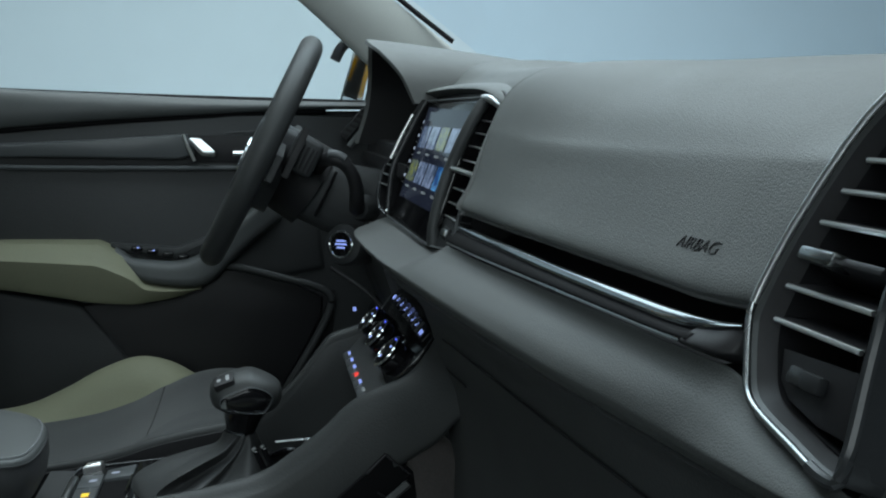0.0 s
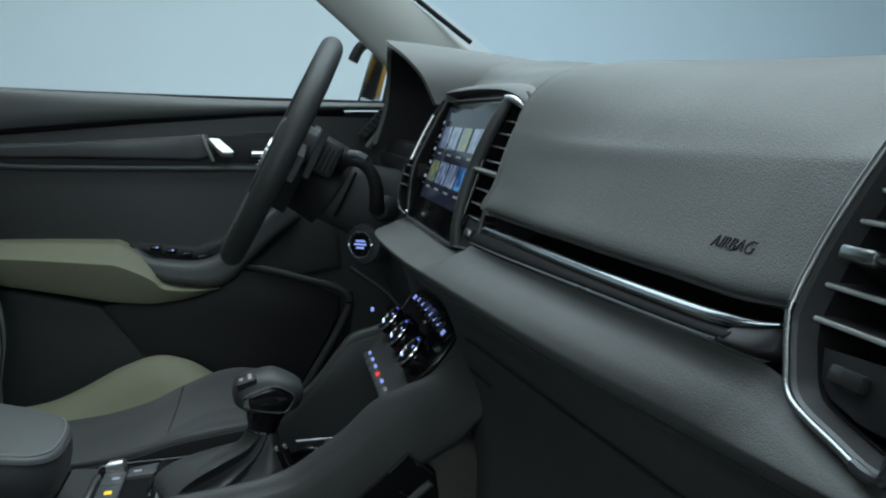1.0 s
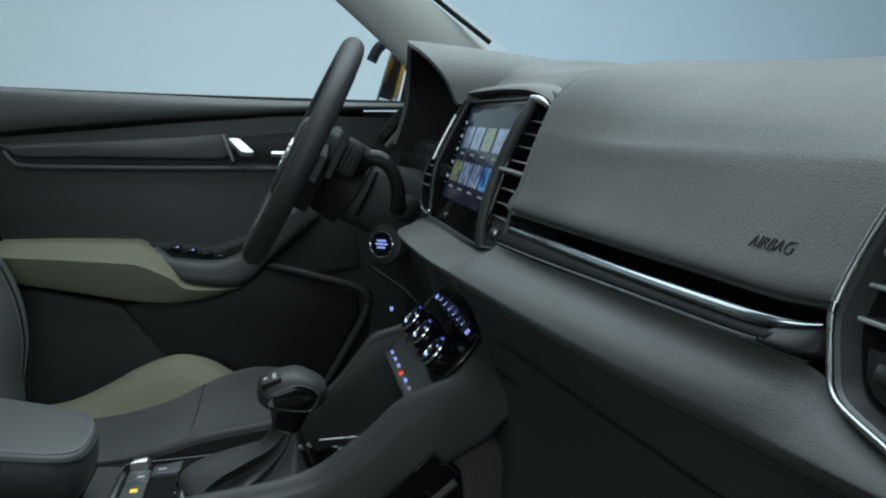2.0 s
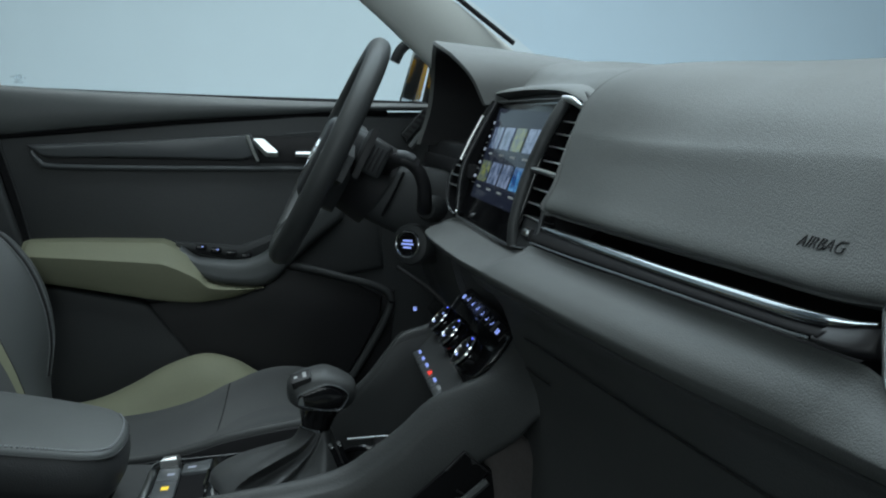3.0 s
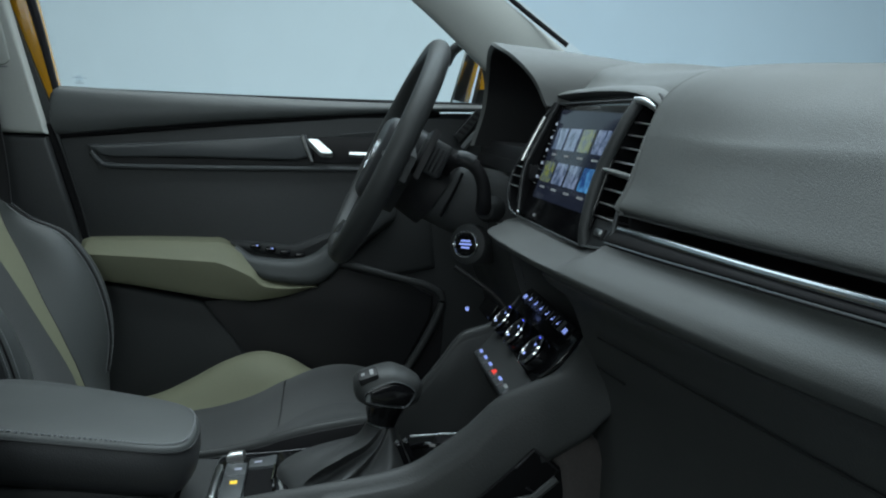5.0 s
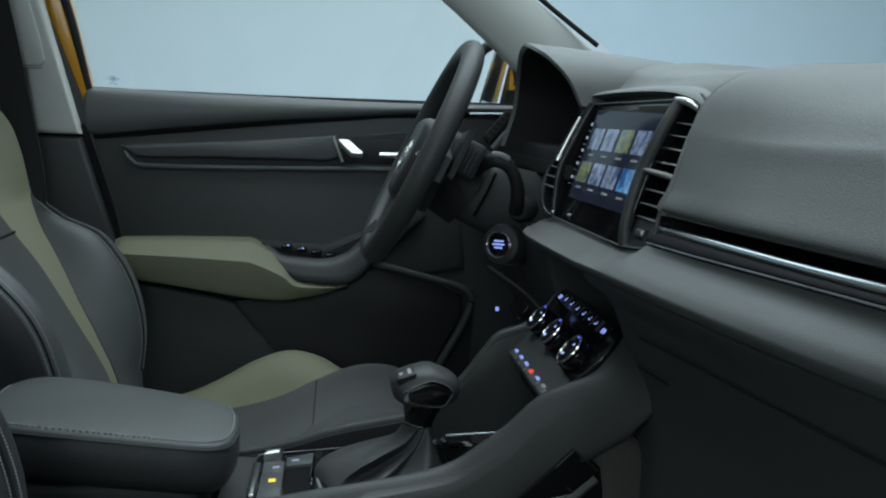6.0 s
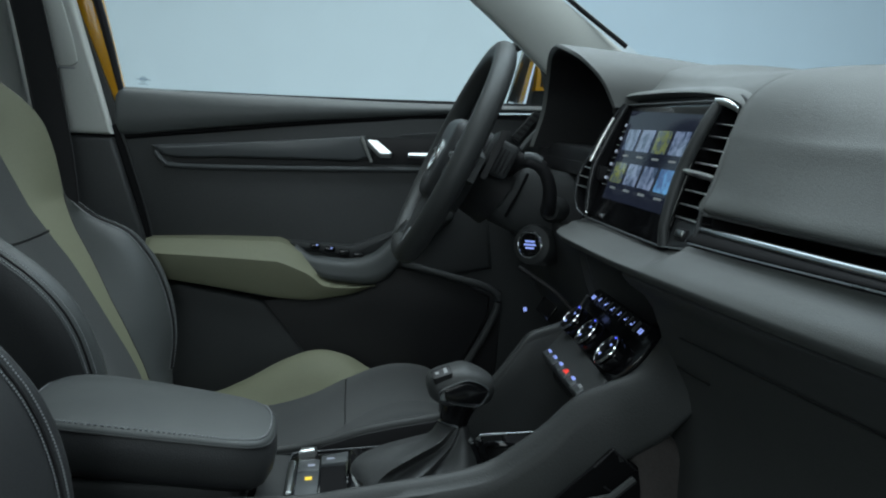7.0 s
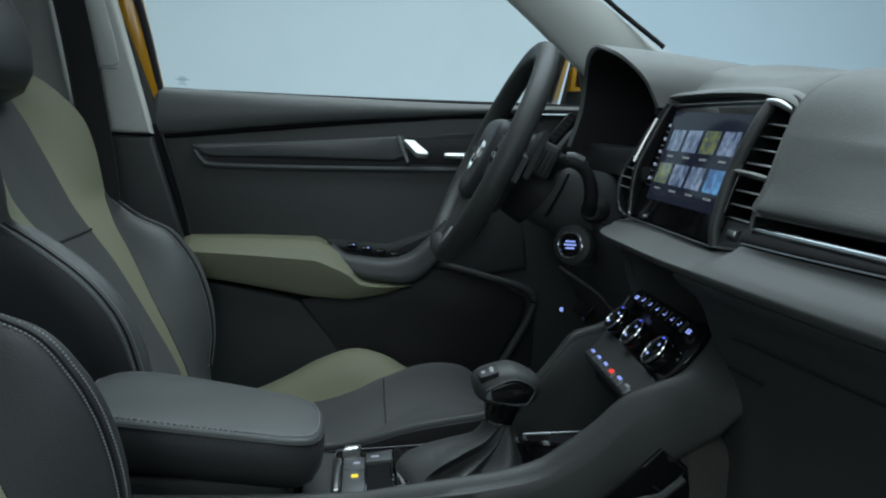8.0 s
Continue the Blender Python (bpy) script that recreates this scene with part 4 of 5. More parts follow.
RIM_L = [(-0.186, 0.1545, 0.012), (-0.201, 0.1195, 0.019), (-0.212, 0.078, 0.023), (-0.2175, 0.0475, 0.026), (-0.2045, 0.021, 0.024), (-0.197, 0.0045, 0.017), (-0.178, -0.001, 0.010)]


def along(line, v):
    """The point of a bar or rim at the height v."""
    cols = list(zip(*sorted((q[1], q[0], q[2]) for q in line)))
    return float(np.interp(v, cols[0], cols[1])), float(np.interp(v, cols[0], cols[2]))


for bar_line, rim_line, heights, tab_v in ((BAR_R, RIM_R, (0.1344, 0.1206, 0.1066, 0.0917, 0.0625, 0.0480, 0.0345), 0.0800), (BAR_L, RIM_L, (0.118, 0.105, 0.091, 0.061, 0.048, 0.035), 0.0755)):
    sg = 1 if bar_line is BAR_R else -1
    bar_pts, rim_pts = spline(bar_line, 5), spline(rim_line, 5)
    vs = part("vent_surround", tube([UM @ Vector((q[0] + sg * 0.002, q[1], q[2] - 0.003)) for q in bar_pts], 0.0064 if sg > 0 else 0.0035, 12), M_RAIL if sg > 0 else M_VENT, unit, "dark satin vent bar")
    part("rim", tube([UM @ Vector(q) for q in rim_pts], 0.0024, 8), M_VENT, vs, "thin dark rim")
    part("duct", skin([[UM @ Vector(q) for q in rim_pts], [UM @ Vector((q[0], q[1], -0.035)) for q in rim_pts], [UM @ Vector((q[0], q[1], -0.035)) for q in bar_pts], [UM @ Vector(q) for q in bar_pts]]), M_VOID, vs)
    for v in heights:
        (ua, wa), (ub, wb) = along(bar_line, v), along(rim_line, v)
        ua, wa = ua + sg * 0.004, wa - 0.011 if sg > 0 else wa - 0.006
        part("louvre", skin([[UM @ Vector((ua, v + dv, wa + dw)) for dv, dw in ((0.004, -0.020), (0.0026, -0.020), (-0.0008, 0.0), (0.0008, 0.0))],
                             [UM @ Vector((ub, v + dv, wb + dw)) for dv, dw in ((0.004, -0.020), (0.0026, -0.020), (-0.0008, 0.0), (0.0008, 0.0))]], closed=True, caps=True), M_BLACK, vs)
        part("louvre_highlight", tube([UM @ Vector((ua, v, wa)), UM @ Vector((ub, v, wb))], 0.0009, 6), M_RING, vs)
    (ua, wa), (ub, wb) = along(bar_line, tab_v), along(rim_line, tab_v)
    tab_sec = ((0.0042, -0.012), (-0.0038, -0.012), (-0.0040, 0.004), (-0.0010, 0.0065), (0.0022, 0.0060), (0.0042, 0.002))
    part("adjuster_tab", skin([[UM @ Vector((ua + (ub - ua) * f, tab_v + 0.6 * g * dv, wa - 0.004 + (wb - wa) * f + g * dw)) for dv, dw in tab_sec] for f, g in ((0.10, 0.7), (0.2, 1.0), (0.72, 1.0), (0.85, 0.7), (0.98, 0.35))], closed=True, caps=True), M_RING, vs, "bright satin adjuster tab", 50)
    if sg > 0:
        cap = spline([(0.1065, 0.1560, 0.004), (0.124, 0.1555, 0.0), (0.138, 0.1525, -0.005), (0.148, 0.1475, -0.011), (0.1525, 0.138, -0.011)], 6)
        part("chrome_cap", tube([UM @ Vector(q) for q in cap], [0.0018 + 0.0022 * math.sin(math.pi * min(1.0, 0.15 + k / (len(cap) - 1))) for k in range(len(cap))], 12), M_RING, vs, "bright chrome cap")
        foot = part("wheel_plate", skin([[UM @ Vector(q) for q in ((0.1125, 0.0335, -0.012), (0.172, 0.0335, -0.012), (0.1855, 0.0155, -0.012), (0.1825, 0.0085, -0.012), (0.1135, 0.002, -0.012))],
                                         [UM @ Vector(q) for q in ((0.1135, 0.0325, -0.001), (0.171, 0.0325, -0.003), (0.1845, 0.0155, -0.001), (0.1815, 0.0095, -0.001), (0.1145, 0.003, 0.0))]], closed=True, caps=True), M_VENT, vs, "dark plate with a thumb wheel")
        part("wheel_slot", rbox((0.026, 0.012, 0.004), 0.001, 2, UM @ Matrix.Translation((0.144, 0.019, -0.001))), M_BLACK, foot)
        part("vent_wheel", rbox((0.020, 0.007, 0.006), 0.002, 2, UM @ Matrix.Translation((0.144, 0.0195, 0.0005))), M_SATIN, foot)
    else:
        part("chrome_line", tube(spline([UM @ Vector(q) for q in ((-0.1865, 0.132, 0.019), (-0.1865, 0.100, 0.0235), (-0.1865, 0.069, 0.0265))], 5), 0.0022, 8), M_RING, vs, "bright chrome edge")
        part("foot_stud", rbox((0.006, 0.004, 0.004), 0.001, 2, UM @ Matrix.Translation((-0.170, 0.005, 0.011))), M_CHROME, vs)

# ---- climate panel ----
clim = thing("climate_panel", (-0.03, 0.013, 0.80), "black climate panel with three chrome-ringed knobs", "climate controls")
CM = basis((-0.014, 0, 0.819), (0, -1, 0), (0.64, 0, 0.77))
part("panel", plate([(-0.172, 0.053), (-0.134, -0.022), (0.090, -0.030), (0.108, -0.006), (0.108, 0.022), (0.100, 0.053)], 0.0, 0.002, 2, CM, -0.03), M_GLOSS, clim, "piano black panel")
part("panel_edge", tube([CM @ Vector(q) for q in ((-0.172, 0.053, 0.0), (-0.134, -0.022, 0.0))], 0.002, 6), M_TRIM, clim)
for k, u in enumerate((-0.101, -0.0225, 0.066)):
    kb = part("knob", disc(0.0188, 0.013, 36, 0.002, CM @ Matrix.Translation((u, 0, 0)), -0.002), M_GLOSS, clim, "black rotary knob")
    part("chrome_ring", tube([CM @ Vector((u + 0.0178 * math.cos(j * math.pi / 20), 0.0178 * math.sin(j * math.pi / 20), 0.0165)) for j in range(40)], 0.0017, 8, ring=True), M_CHROME, kb, "chrome ring")
    part("knob_face", disc(0.0168, 0.0175, 32, 0.0005, CM @ Matrix.Translation((u, 0, 0)), 0.014), M_GLOSS, kb)
    for du, dv in ((0.004, 0.007), (-0.004, -0.008)):
        part("knob_icon", plate(rect(u + du - 0.0022, dv - 0.0014, u + du + 0.0022, dv + 0.0014), 0.0181, 0, 1, CM, 0.0174), M_BLUE, kb)
    part("knob_pointer", plate(rect(u - 0.0022, 0.0150, u + 0.0022, 0.0168), 0.0181, 0, 1, CM, 0.0174), M_BLUER, kb)
for k, u in enumerate((-0.1317, -0.1072, -0.0780, -0.0489, -0.0199, 0.0076, 0.0327, 0.0676)):
    half = 0.0150 if k in (0, 7) else 0.0132
    key = part("key", plate(rect(u - half + 0.001, 0.0325, u + half - 0.001, 0.0495, 0.001), 0.003, 0.0008, 1, CM, 0.0), M_GLOSS, clim)
    if k in (0, 7):
        for du in (-0.0035, 0.0035):
            part("key_icon", plate(rect(u + du - 0.0022, 0.0360, u + du + 0.0022, 0.0420), 0.0034, 0, 1, CM, 0.003), M_BLUE, key)
    else:
        part("key_icon", joined(plate(rect(u - 0.0032, 0.0385, u + 0.0026, 0.0402), 0.0034, 0, 1, CM, 0.003), plate(rect(u - 0.0008 + 0.0006 * k, 0.0402, u + 0.0022, 0.0440), 0.0034, 0, 1, CM, 0.003)), M_BLUE, key)
    if k < 7:
        part("key_divider", plate(rect(u + half - 0.0004, 0.034, u + half + 0.0004, 0.048), 0.0036, 0, 1, CM, 0.0), M_TRIM, key)

part("knob_shelf", plate([(-0.145, -0.016), (-0.150, -0.050), (0.066, -0.052), (0.092, -0.030), (0.088, -0.024)], 0.002, 0.001, 1, CM, -0.02), M_LOW, clim, "matt grey shelf under the knobs")

SM = basis((-0.045, 0, 0.779), (0, -1, 0), (0.86, 0, 0.5))
rowt = thing("switch_row", (-0.045, 0.05, 0.76), "row of six grey switches with a red hazard key", "switches")
part("switch_tray", plate([(-0.141, -0.010), (0.064, -0.010), (0.062, 0.0155), (-0.145, 0.0155)], 0.0, 0.001, 2, SM, -0.012), M_TRIM, rowt)
for k in range(6):
    u = -0.1125 + 0.0320 * k
    key = part("switch", plate(rect(u - 0.0150, -0.009, u + 0.0150, 0.013, 0.001), 0.004, 0.001, 2, SM, 0.0), M_TRIM, rowt)
    if k == 3:
        part("hazard_triangle", plate([(u - 0.008, -0.004), (u + 0.008, -0.004), (u, 0.008)], 0.0046, 0, 1, SM, 0.004), M_RED, key, "red hazard triangle")
    else:
        part("switch_icon", plate(rect(u - 0.0070, -0.0020, u + 0.0070, 0.0070), 0.0046, 0, 1, SM, 0.004), M_BLUE if k < 5 else M_PRINT, key)


# ---- steering wheel and column ----
wheel = thing("steering_wheel", (-0.164, 0.363, 0.85), "charcoal leather three-spoke steering wheel", "steering wheel")
WM = basis((-0.144, 0.363, 1.005), (0, -1, 0), (0.400, 0, 0.917))   # w points to the driver
R = 0.1685
rim_pts = []
for k in range(72):
    a = 2 * math.pi * k / 72
    u, v = R * math.cos(a), R * math.sin(a)
    if v < -0.150:
        v = -0.150 - 0.35 * (-0.150 - v)
    rim_pts.append(WM @ Vector((u, v, 0.022)))
part("rim", tube(rim_pts, 0.0165, 14, ring=True, flat=1.0, up=tuple(WM.to_3x3() @ Vector((0, 0, 1)))), M_RAIL, wheel, "leather-wrapped rim")
hub = [(-0.076, 0.038), (-0.05, 0.054), (0.05, 0.054), (0.076, 0.038), (0.078, -0.012), (0.060, -0.054), (0.036, -0.072), (-0.036, -0.072), (-0.060, -0.054), (-0.078, -0.012)]
part("airbag_cover", plate([tuple(q) for q in ring_spline(hub, 4)], 0.040, 0.014, 4, WM, -0.018), M_SEATD, wheel, "black centre pad", 60)
BADGE = WM @ Matrix.Translation((0, -0.010, 0.007))
bad = part("badge", disc(0.024, 0.034, 32, 0.002, BADGE, 0.028), M_GLOSS, wheel, "round chrome-edged badge")
part("badge_ring", hoop(circle(0.026, 32), circle(0.0225, 32), 0.036, BADGE, 0.028), M_CHROME, bad, "", 20)
part("badge_mark", plate([(-0.012, -0.008), (0.002, -0.008), (0.013, 0.004), (0.004, 0.012), (-0.006, 0.006)], 0.0355, 0.0005, 1, BADGE, 0.033), M_CHROME, bad)
for s in (-1, 1):
    sp = part("spoke", plate([(s * 0.062, 0.032), (s * 0.165, 0.014), (s * 0.165, -0.022), (s * 0.060, -0.036)][::s], 0.030, 0.008, 3, WM, -0.004), M_DOORD, wheel, "side spoke with keys")
    part("spoke_bezel", tube([WM @ Vector(q) for q in ((s * 0.080, 0.030, 0.028), (s * 0.15, 0.017, 0.028))], 0.0014, 6), M_TRIM, sp)
    part("key_pad", plate(rect(min(s * 0.085, s * 0.14), -0.012, max(s * 0.085, s * 0.14), 0.012, 0.004), 0.031, 0.001, 1, WM, 0.026), M_GLOSS, sp)
    part("spoke_roller", tube([WM @ Vector((s * 0.105, 0.0, 0.032)), WM @ Vector((s * 0.117, 0.0, 0.032))], 0.005, 10), M_SATIN, sp)
low = part("lower_spoke", plate([(-0.040, -0.055), (0.040, -0.055), (0.050, -0.150), (-0.050, -0.150)][::-1], 0.028, 0.004, 2, WM, 0.008), M_DOORD, wheel, "split lower spoke")
for s in (-1, 1):
    part("spoke_blade", tube([WM @ Vector(q) for q in ((s * 0.050, -0.118, 0.030), (s * 0.053, -0.135, 0.0325), (s * 0.056, -0.150, 0.034))], [0.002, 0.0045, 0.004], 8), M_SATIN, low, "satin blade tip")
part("column_boss", tube([WM @ Vector(q) for q in ((0, 0, 0.0), (0, -0.005, -0.03), (0, -0.01, -0.07))], [0.055, 0.06, 0.062], 24), M_BLACK, wheel)
for s in (-1, 1):
    part("shift_paddle", plate([(s * 0.075, 0.055), (s * 0.125, 0.062), (s * 0.130, -0.010), (s * 0.085, -0.005)][::s], -0.012, 0.003, 2, WM, -0.022), M_BLACK, wheel, "ribbed shift paddle")

for s in (-1, 1):
    pod = part("spoke_pod", rbox((0.042, 0.050, 0.040), 0.007, 3, WM @ Matrix.Translation((s * 0.086, 0.026, -0.031))), M_DOORD, wheel, "ribbed pod behind the spoke")
    for k in range(5):
        part("pod_rib", rbox((0.0025, 0.034, 0.0030), 0.001, 1, WM @ Matrix.Translation((s * 0.1075, 0.024, -0.044 + 0.0062 * k))), M_BLACK, pod)

col = thing("steering_column", (0.0, 0.363, 0.85), "black steering column shroud with stalks", "steering column")
rows = []
for x, z, h, w in ((-0.115, 0.975, 0.040, 0.046), (-0.085, 0.967, 0.046, 0.052), (-0.02, 0.950, 0.055, 0.058), (0.06, 0.94, 0.062, 0.066)):
    rows.append([(x + 0.02, 0.363 + w, z), (x + 0.03, 0.363 + 0.7 * w, z + 0.8 * h), (x + 0.03, 0.363 - 0.7 * w, z + 0.8 * h), (x + 0.02, 0.363 - w, z + 0.1 * h), (x - 0.01, 0.363 - 0.8 * w, z - 0.75 * h), (x - 0.02, 0.363, z - h), (x - 0.01, 0.363 + 0.8 * w, z - 0.75 * h)])
part("shroud", loft(rows, 5, 4), M_DOORD, col, "black plastic shroud")
part("shroud_seam", tube(spline([(-0.058, 0.298, 0.996), (-0.070, 0.298, 0.966), (-0.085, 0.305, 0.932)], 5), 0.0022, 6), M_VOID, col)
stalk = [(-0.084, 0.31, 0.998), (-0.078, 0.275, 1.010), (-0.070, 0.252, 1.0155), (-0.058, 0.248, 1.0135), (-0.047, 0.248, 1.0075)]
part("wiper_stalk", tube(spline(stalk, 5), 0.0095, 12), M_BLACK, col, "black wiper stalk")
part("stalk_highlight", tube(spline([(-0.074, 0.246, 1.0225), (-0.062, 0.243, 1.0220), (-0.051, 0.241, 1.0170)], 4), 0.0058, 12), M_TRIM, col, "highlight on the stalk, as a grey bar")
part("lower_stalk", tube(spline([(-0.053, 0.248, 1.010), (-0.042, 0.250, 0.999), (-0.034, 0.255, 0.980), (-0.031, 0.263, 0.960), (-0.029, 0.278, 0.947)], 6), [0.0085 + 0.0001 * k for k in range(25)], 12), M_BLACK, col, "black cruise lever")
part("lever_boot", tube([(-0.006, 0.318, 0.946), (-0.020, 0.293, 0.946), (-0.025, 0.285, 0.946)], [0.0205, 0.0180, 0.0130], 24), M_DOORD, col, "round lever boot")

sbt = thing("start_button", (-0.02, 0.33, 0.88), "chrome-ringed engine start button lit blue", "start button")
SBM = basis((-0.042, 0.305, 0.893), (0.80, -0.58, 0.05), (0.08, 0.06, 0.99))
part("socket", disc(0.0305, 0.006, 40, 0.0085, SBM, -0.05), M_DOORD, sbt, "black round socket")
part("chrome_ring", tube([SBM @ Vector((0.0186 * math.cos(k * math.pi / 20), 0.0186 * math.sin(k * math.pi / 20), 0.009)) for k in range(40)], 0.0017, 8, ring=True), M_CHROME, sbt, "bright chrome ring")
part("button", disc(0.0168, 0.009, 32, 0.0015, SBM, 0.0), M_GLOSS, sbt)
for k, (v, w) in enumerate(((0.0048, 0.0075), (0.0, 0.0095), (-0.0048, 0.0065))):
    part("lit_bar", plate(rect(-w, v - 0.0014, w, v + 0.0014), 0.0096, 0, 1, SBM, 0.009), M_BLUE, sbt)
part("column_knee_trim", tube(spline([(-0.06, 0.30, 0.86), (-0.01, 0.27, 0.83), (0.02, 0.25, 0.80)], 5), 0.0034, 10), M_BLACK, col)


# ---- centre console ----
cons = thing("centre_console", (-0.3, 0.02, 0.35), "charcoal centre console with high side rails", "console")
FAR = [(-0.80, 0.622), (-0.60, 0.624), (-0.45, 0.630), (-0.3697, 0.640), (-0.320, 0.6530), (-0.2845, 0.6655), (-0.2484, 0.6750), (-0.2121, 0.6828), (-0.179, 0.6905), (-0.150, 0.706), (-0.1156, 0.7376), (-0.0889, 0.775), (-0.0723, 0.798), (-0.055, 0.806), (-0.0363, 0.8127), (0.0, 0.83), (0.03, 0.85)]
rows, shade_rows = [], []
for x, z in spline(FAR, 4):
    y = 0.137
    rows.append([(x, y + 0.043, 0.40), (x, y + 0.034, z - 0.08), (x, y + 0.018, z - 0.022), (x, y + 0.011, z - 0.007), (x, y + 0.006, z - 0.0005), (x, y, z), (x, y - 0.0045, z - 0.003), (x, y - 0.006, z - 0.012), (x, y - 0.008, z - 0.05), (x, y - 0.008, 0.40)])
    if x < -0.17:
        shade_rows.append([(x, y - 0.004, z - 0.0075), (x, y - 0.0085, z - 0.0085), (x, y - 0.0105, z - 0.05), (x, y - 0.0105, 0.50), (x, y - 0.004, 0.50)])
part("far_rail", skin([ring_spline(r, 3) for r in rows], closed=True, caps=True), M_RAIL, cons, "sweeping grey side rail", 50)
part("far_rail_shade", skin(shade_rows, closed=True, caps=True), M_BLACK, cons, "black sheet as shade on the rail's inner face")
# inner and outer edge of the rail: it widens round the climate panel
NEAR = [(-0.80, -0.086, 0.655, -0.80, -0.108, 0.650), (-0.60, -0.086, 0.655, -0.60, -0.108, 0.650), (-0.369, -0.086, 0.664, -0.369, -0.108, 0.662), (-0.298, -0.086, 0.674, -0.298, -0.108, 0.672), (-0.252, -0.086, 0.683, -0.252, -0.108, 0.680), (-0.192, -0.086, 0.695, -0.192, -0.108, 0.692),
        (-0.151, -0.086, 0.709, -0.150, -0.108, 0.704), (-0.123, -0.087, 0.729, -0.121, -0.110, 0.724), (-0.094, -0.090, 0.754, -0.092, -0.115, 0.749), (-0.068, -0.095, 0.783, -0.062, -0.117, 0.783), (-0.040, -0.103, 0.801, -0.030, -0.127, 0.803), (-0.012, -0.112, 0.818, -0.006, -0.142, 0.813), (0.006, -0.118, 0.842, 0.014, -0.156, 0.823), (0.018, -0.124, 0.866, 0.034, -0.168, 0.848), (0.040, -0.126, 0.890, 0.060, -0.185, 0.880)]
rows = []
for xi, yi, zi, xo, yo, zo in spline(NEAR, 4):
    fh = 0.078 + min(0.20, max(0.0, (-0.03 - xo) * 0.5)) - 0.6 * min(0.05, max(0.0, xo + 0.03))
    rows.append([(xo + 0.01, yi - 0.004, 0.40), (xo + 0.01, yi - 0.006, zo - fh - 0.02), (xo + 0.004, yo - 0.006, zo - fh - 0.004), (xo + 0.002, yo - 0.012, zo - fh + 0.008), (xo, yo - 0.008, zo - 0.022), (xo, yo - 0.001, zo - 0.005), (0.45 * xi + 0.55 * xo, 0.45 * yi + 0.55 * yo, 0.5 * (zi + zo) + 0.0035), (xi, yi - 0.001, zi - 0.001), (xi, yi + 0.006, zi - 0.012), (xi, yi + 0.008, zi - 0.05), (xi, yi + 0.008, 0.40)])
part("near_rail", skin([ring_spline(r, 3) for r in rows], closed=True, caps=True), M_RAIL, cons, "sweeping grey side rail", 50)
part("stack_body", rbox((0.55, 0.27, 0.40), 0.01, m=Matrix.Translation((0.36, 0.015, 0.62))), M_BLACK, cons)
part("well_floor", rbox((0.50, 0.21, 0.03), 0.004, m=Matrix.Translation((-0.15, 0.02, 0.617))), M_LOW, cons)
part("front_tray", rbox((0.16, 0.20, 0.02), 0.004, m=Matrix.Translation((-0.02, 0.02, 0.66))), M_BLACK, cons)
part("tray_line", tube([(-0.135, 0.08, 0.6800), (-0.055, 0.08, 0.6870)], 0.0016, 8), M_SATIN, cons)
part("well_edge", tube([(-0.365, 0.118, 0.6365), (-0.29, 0.118, 0.6440), (-0.233, 0.118, 0.6515), (-0.15, 0.118, 0.664)], 0.0013, 6), M_TRIM, cons)
part("tray_back", rbox((0.03, 0.22, 0.20), 0.004, m=Matrix.Translation((0.055, 0.02, 0.72))), M_BLACK, cons)
part("switch_plinth", rbox((0.05, 0.235, 0.05), 0.006, m=Matrix.Translation((-0.012, 0.02, 0.765))), M_BLACK, cons)
# selector surround with its keys
SEL = basis((-0.326, 0.03, 0.6425), (1, 0, 0.11), (0, 1, 0))   # u ahead, v to the driver, w up
sur = part("selector_surround", plate(rect(-0.042, -0.085, 0.120, 0.082, 0.012), 0.000, 0.002, 2, SEL, -0.014), M_GLOSS, cons, "piano black selector surround")
part("surround_rim", tube([SEL @ Vector((u, v, 0.001)) for u, v in rect(-0.040, -0.083, 0.118, 0.080, 0.012)], 0.0010, 8, ring=True), M_TRIM, sur, "satin surround rim")
part("rear_rim", plate(rect(-0.040, -0.062, -0.031, 0.040, 0.003), 0.007, 0.003, 3, SEL, -0.004), M_SATIN, sur, "bright rear rim")
part("key_cap", plate([(-0.030, 0.060), (-0.010, 0.064), (-0.008, 0.076), (-0.028, 0.074)], 0.010, 0.004, 3, SEL, -0.004), M_RING, sur, "bright corner cap")
for outline in ([(-0.0285, -0.066), (-0.0030, -0.066), (-0.0030, 0.0035), (-0.0285, 0.0045)], [(-0.0285, 0.0060), (-0.0030, 0.0050), (-0.0030, 0.0420), (-0.0285, 0.0450)], [(-0.0015, 0.0260), (0.0300, 0.0280), (0.0310, 0.0640), (-0.0015, 0.0530)]):
    part("selector_key", plate(outline, 0.0045, 0.0015, 2, SEL, -0.002), M_TRIM, sur, "satin grey key")
part("brake_light", plate(rect(-0.0185, -0.0235, -0.0105, -0.0145), 0.0051, 0, 1, SEL, 0.004), M_AMBERL, sur, "amber warning light")
part("key_light", plate(rect(-0.0165, 0.0195, -0.0085, 0.0255), 0.0051, 0, 1, SEL, 0.004), M_KEYLIT, sur)
part("key_light", plate(rect(0.0050, 0.0385, 0.0140, 0.0430), 0.0051, 0, 1, SEL, 0.004), M_KEYLIT, sur)
part("key_recess", plate(rect(-0.0010, -0.060, 0.0290, 0.0240, 0.003), 0.0006, 0.0003, 1, SEL, -0.004), M_VOID, sur)
part("recess_step", plate(rect(0.0325, -0.060, 0.0480, 0.0660, 0.003), 0.0060, 0.0015, 2, SEL, -0.004), M_GLOSS, sur, "glossy black step")
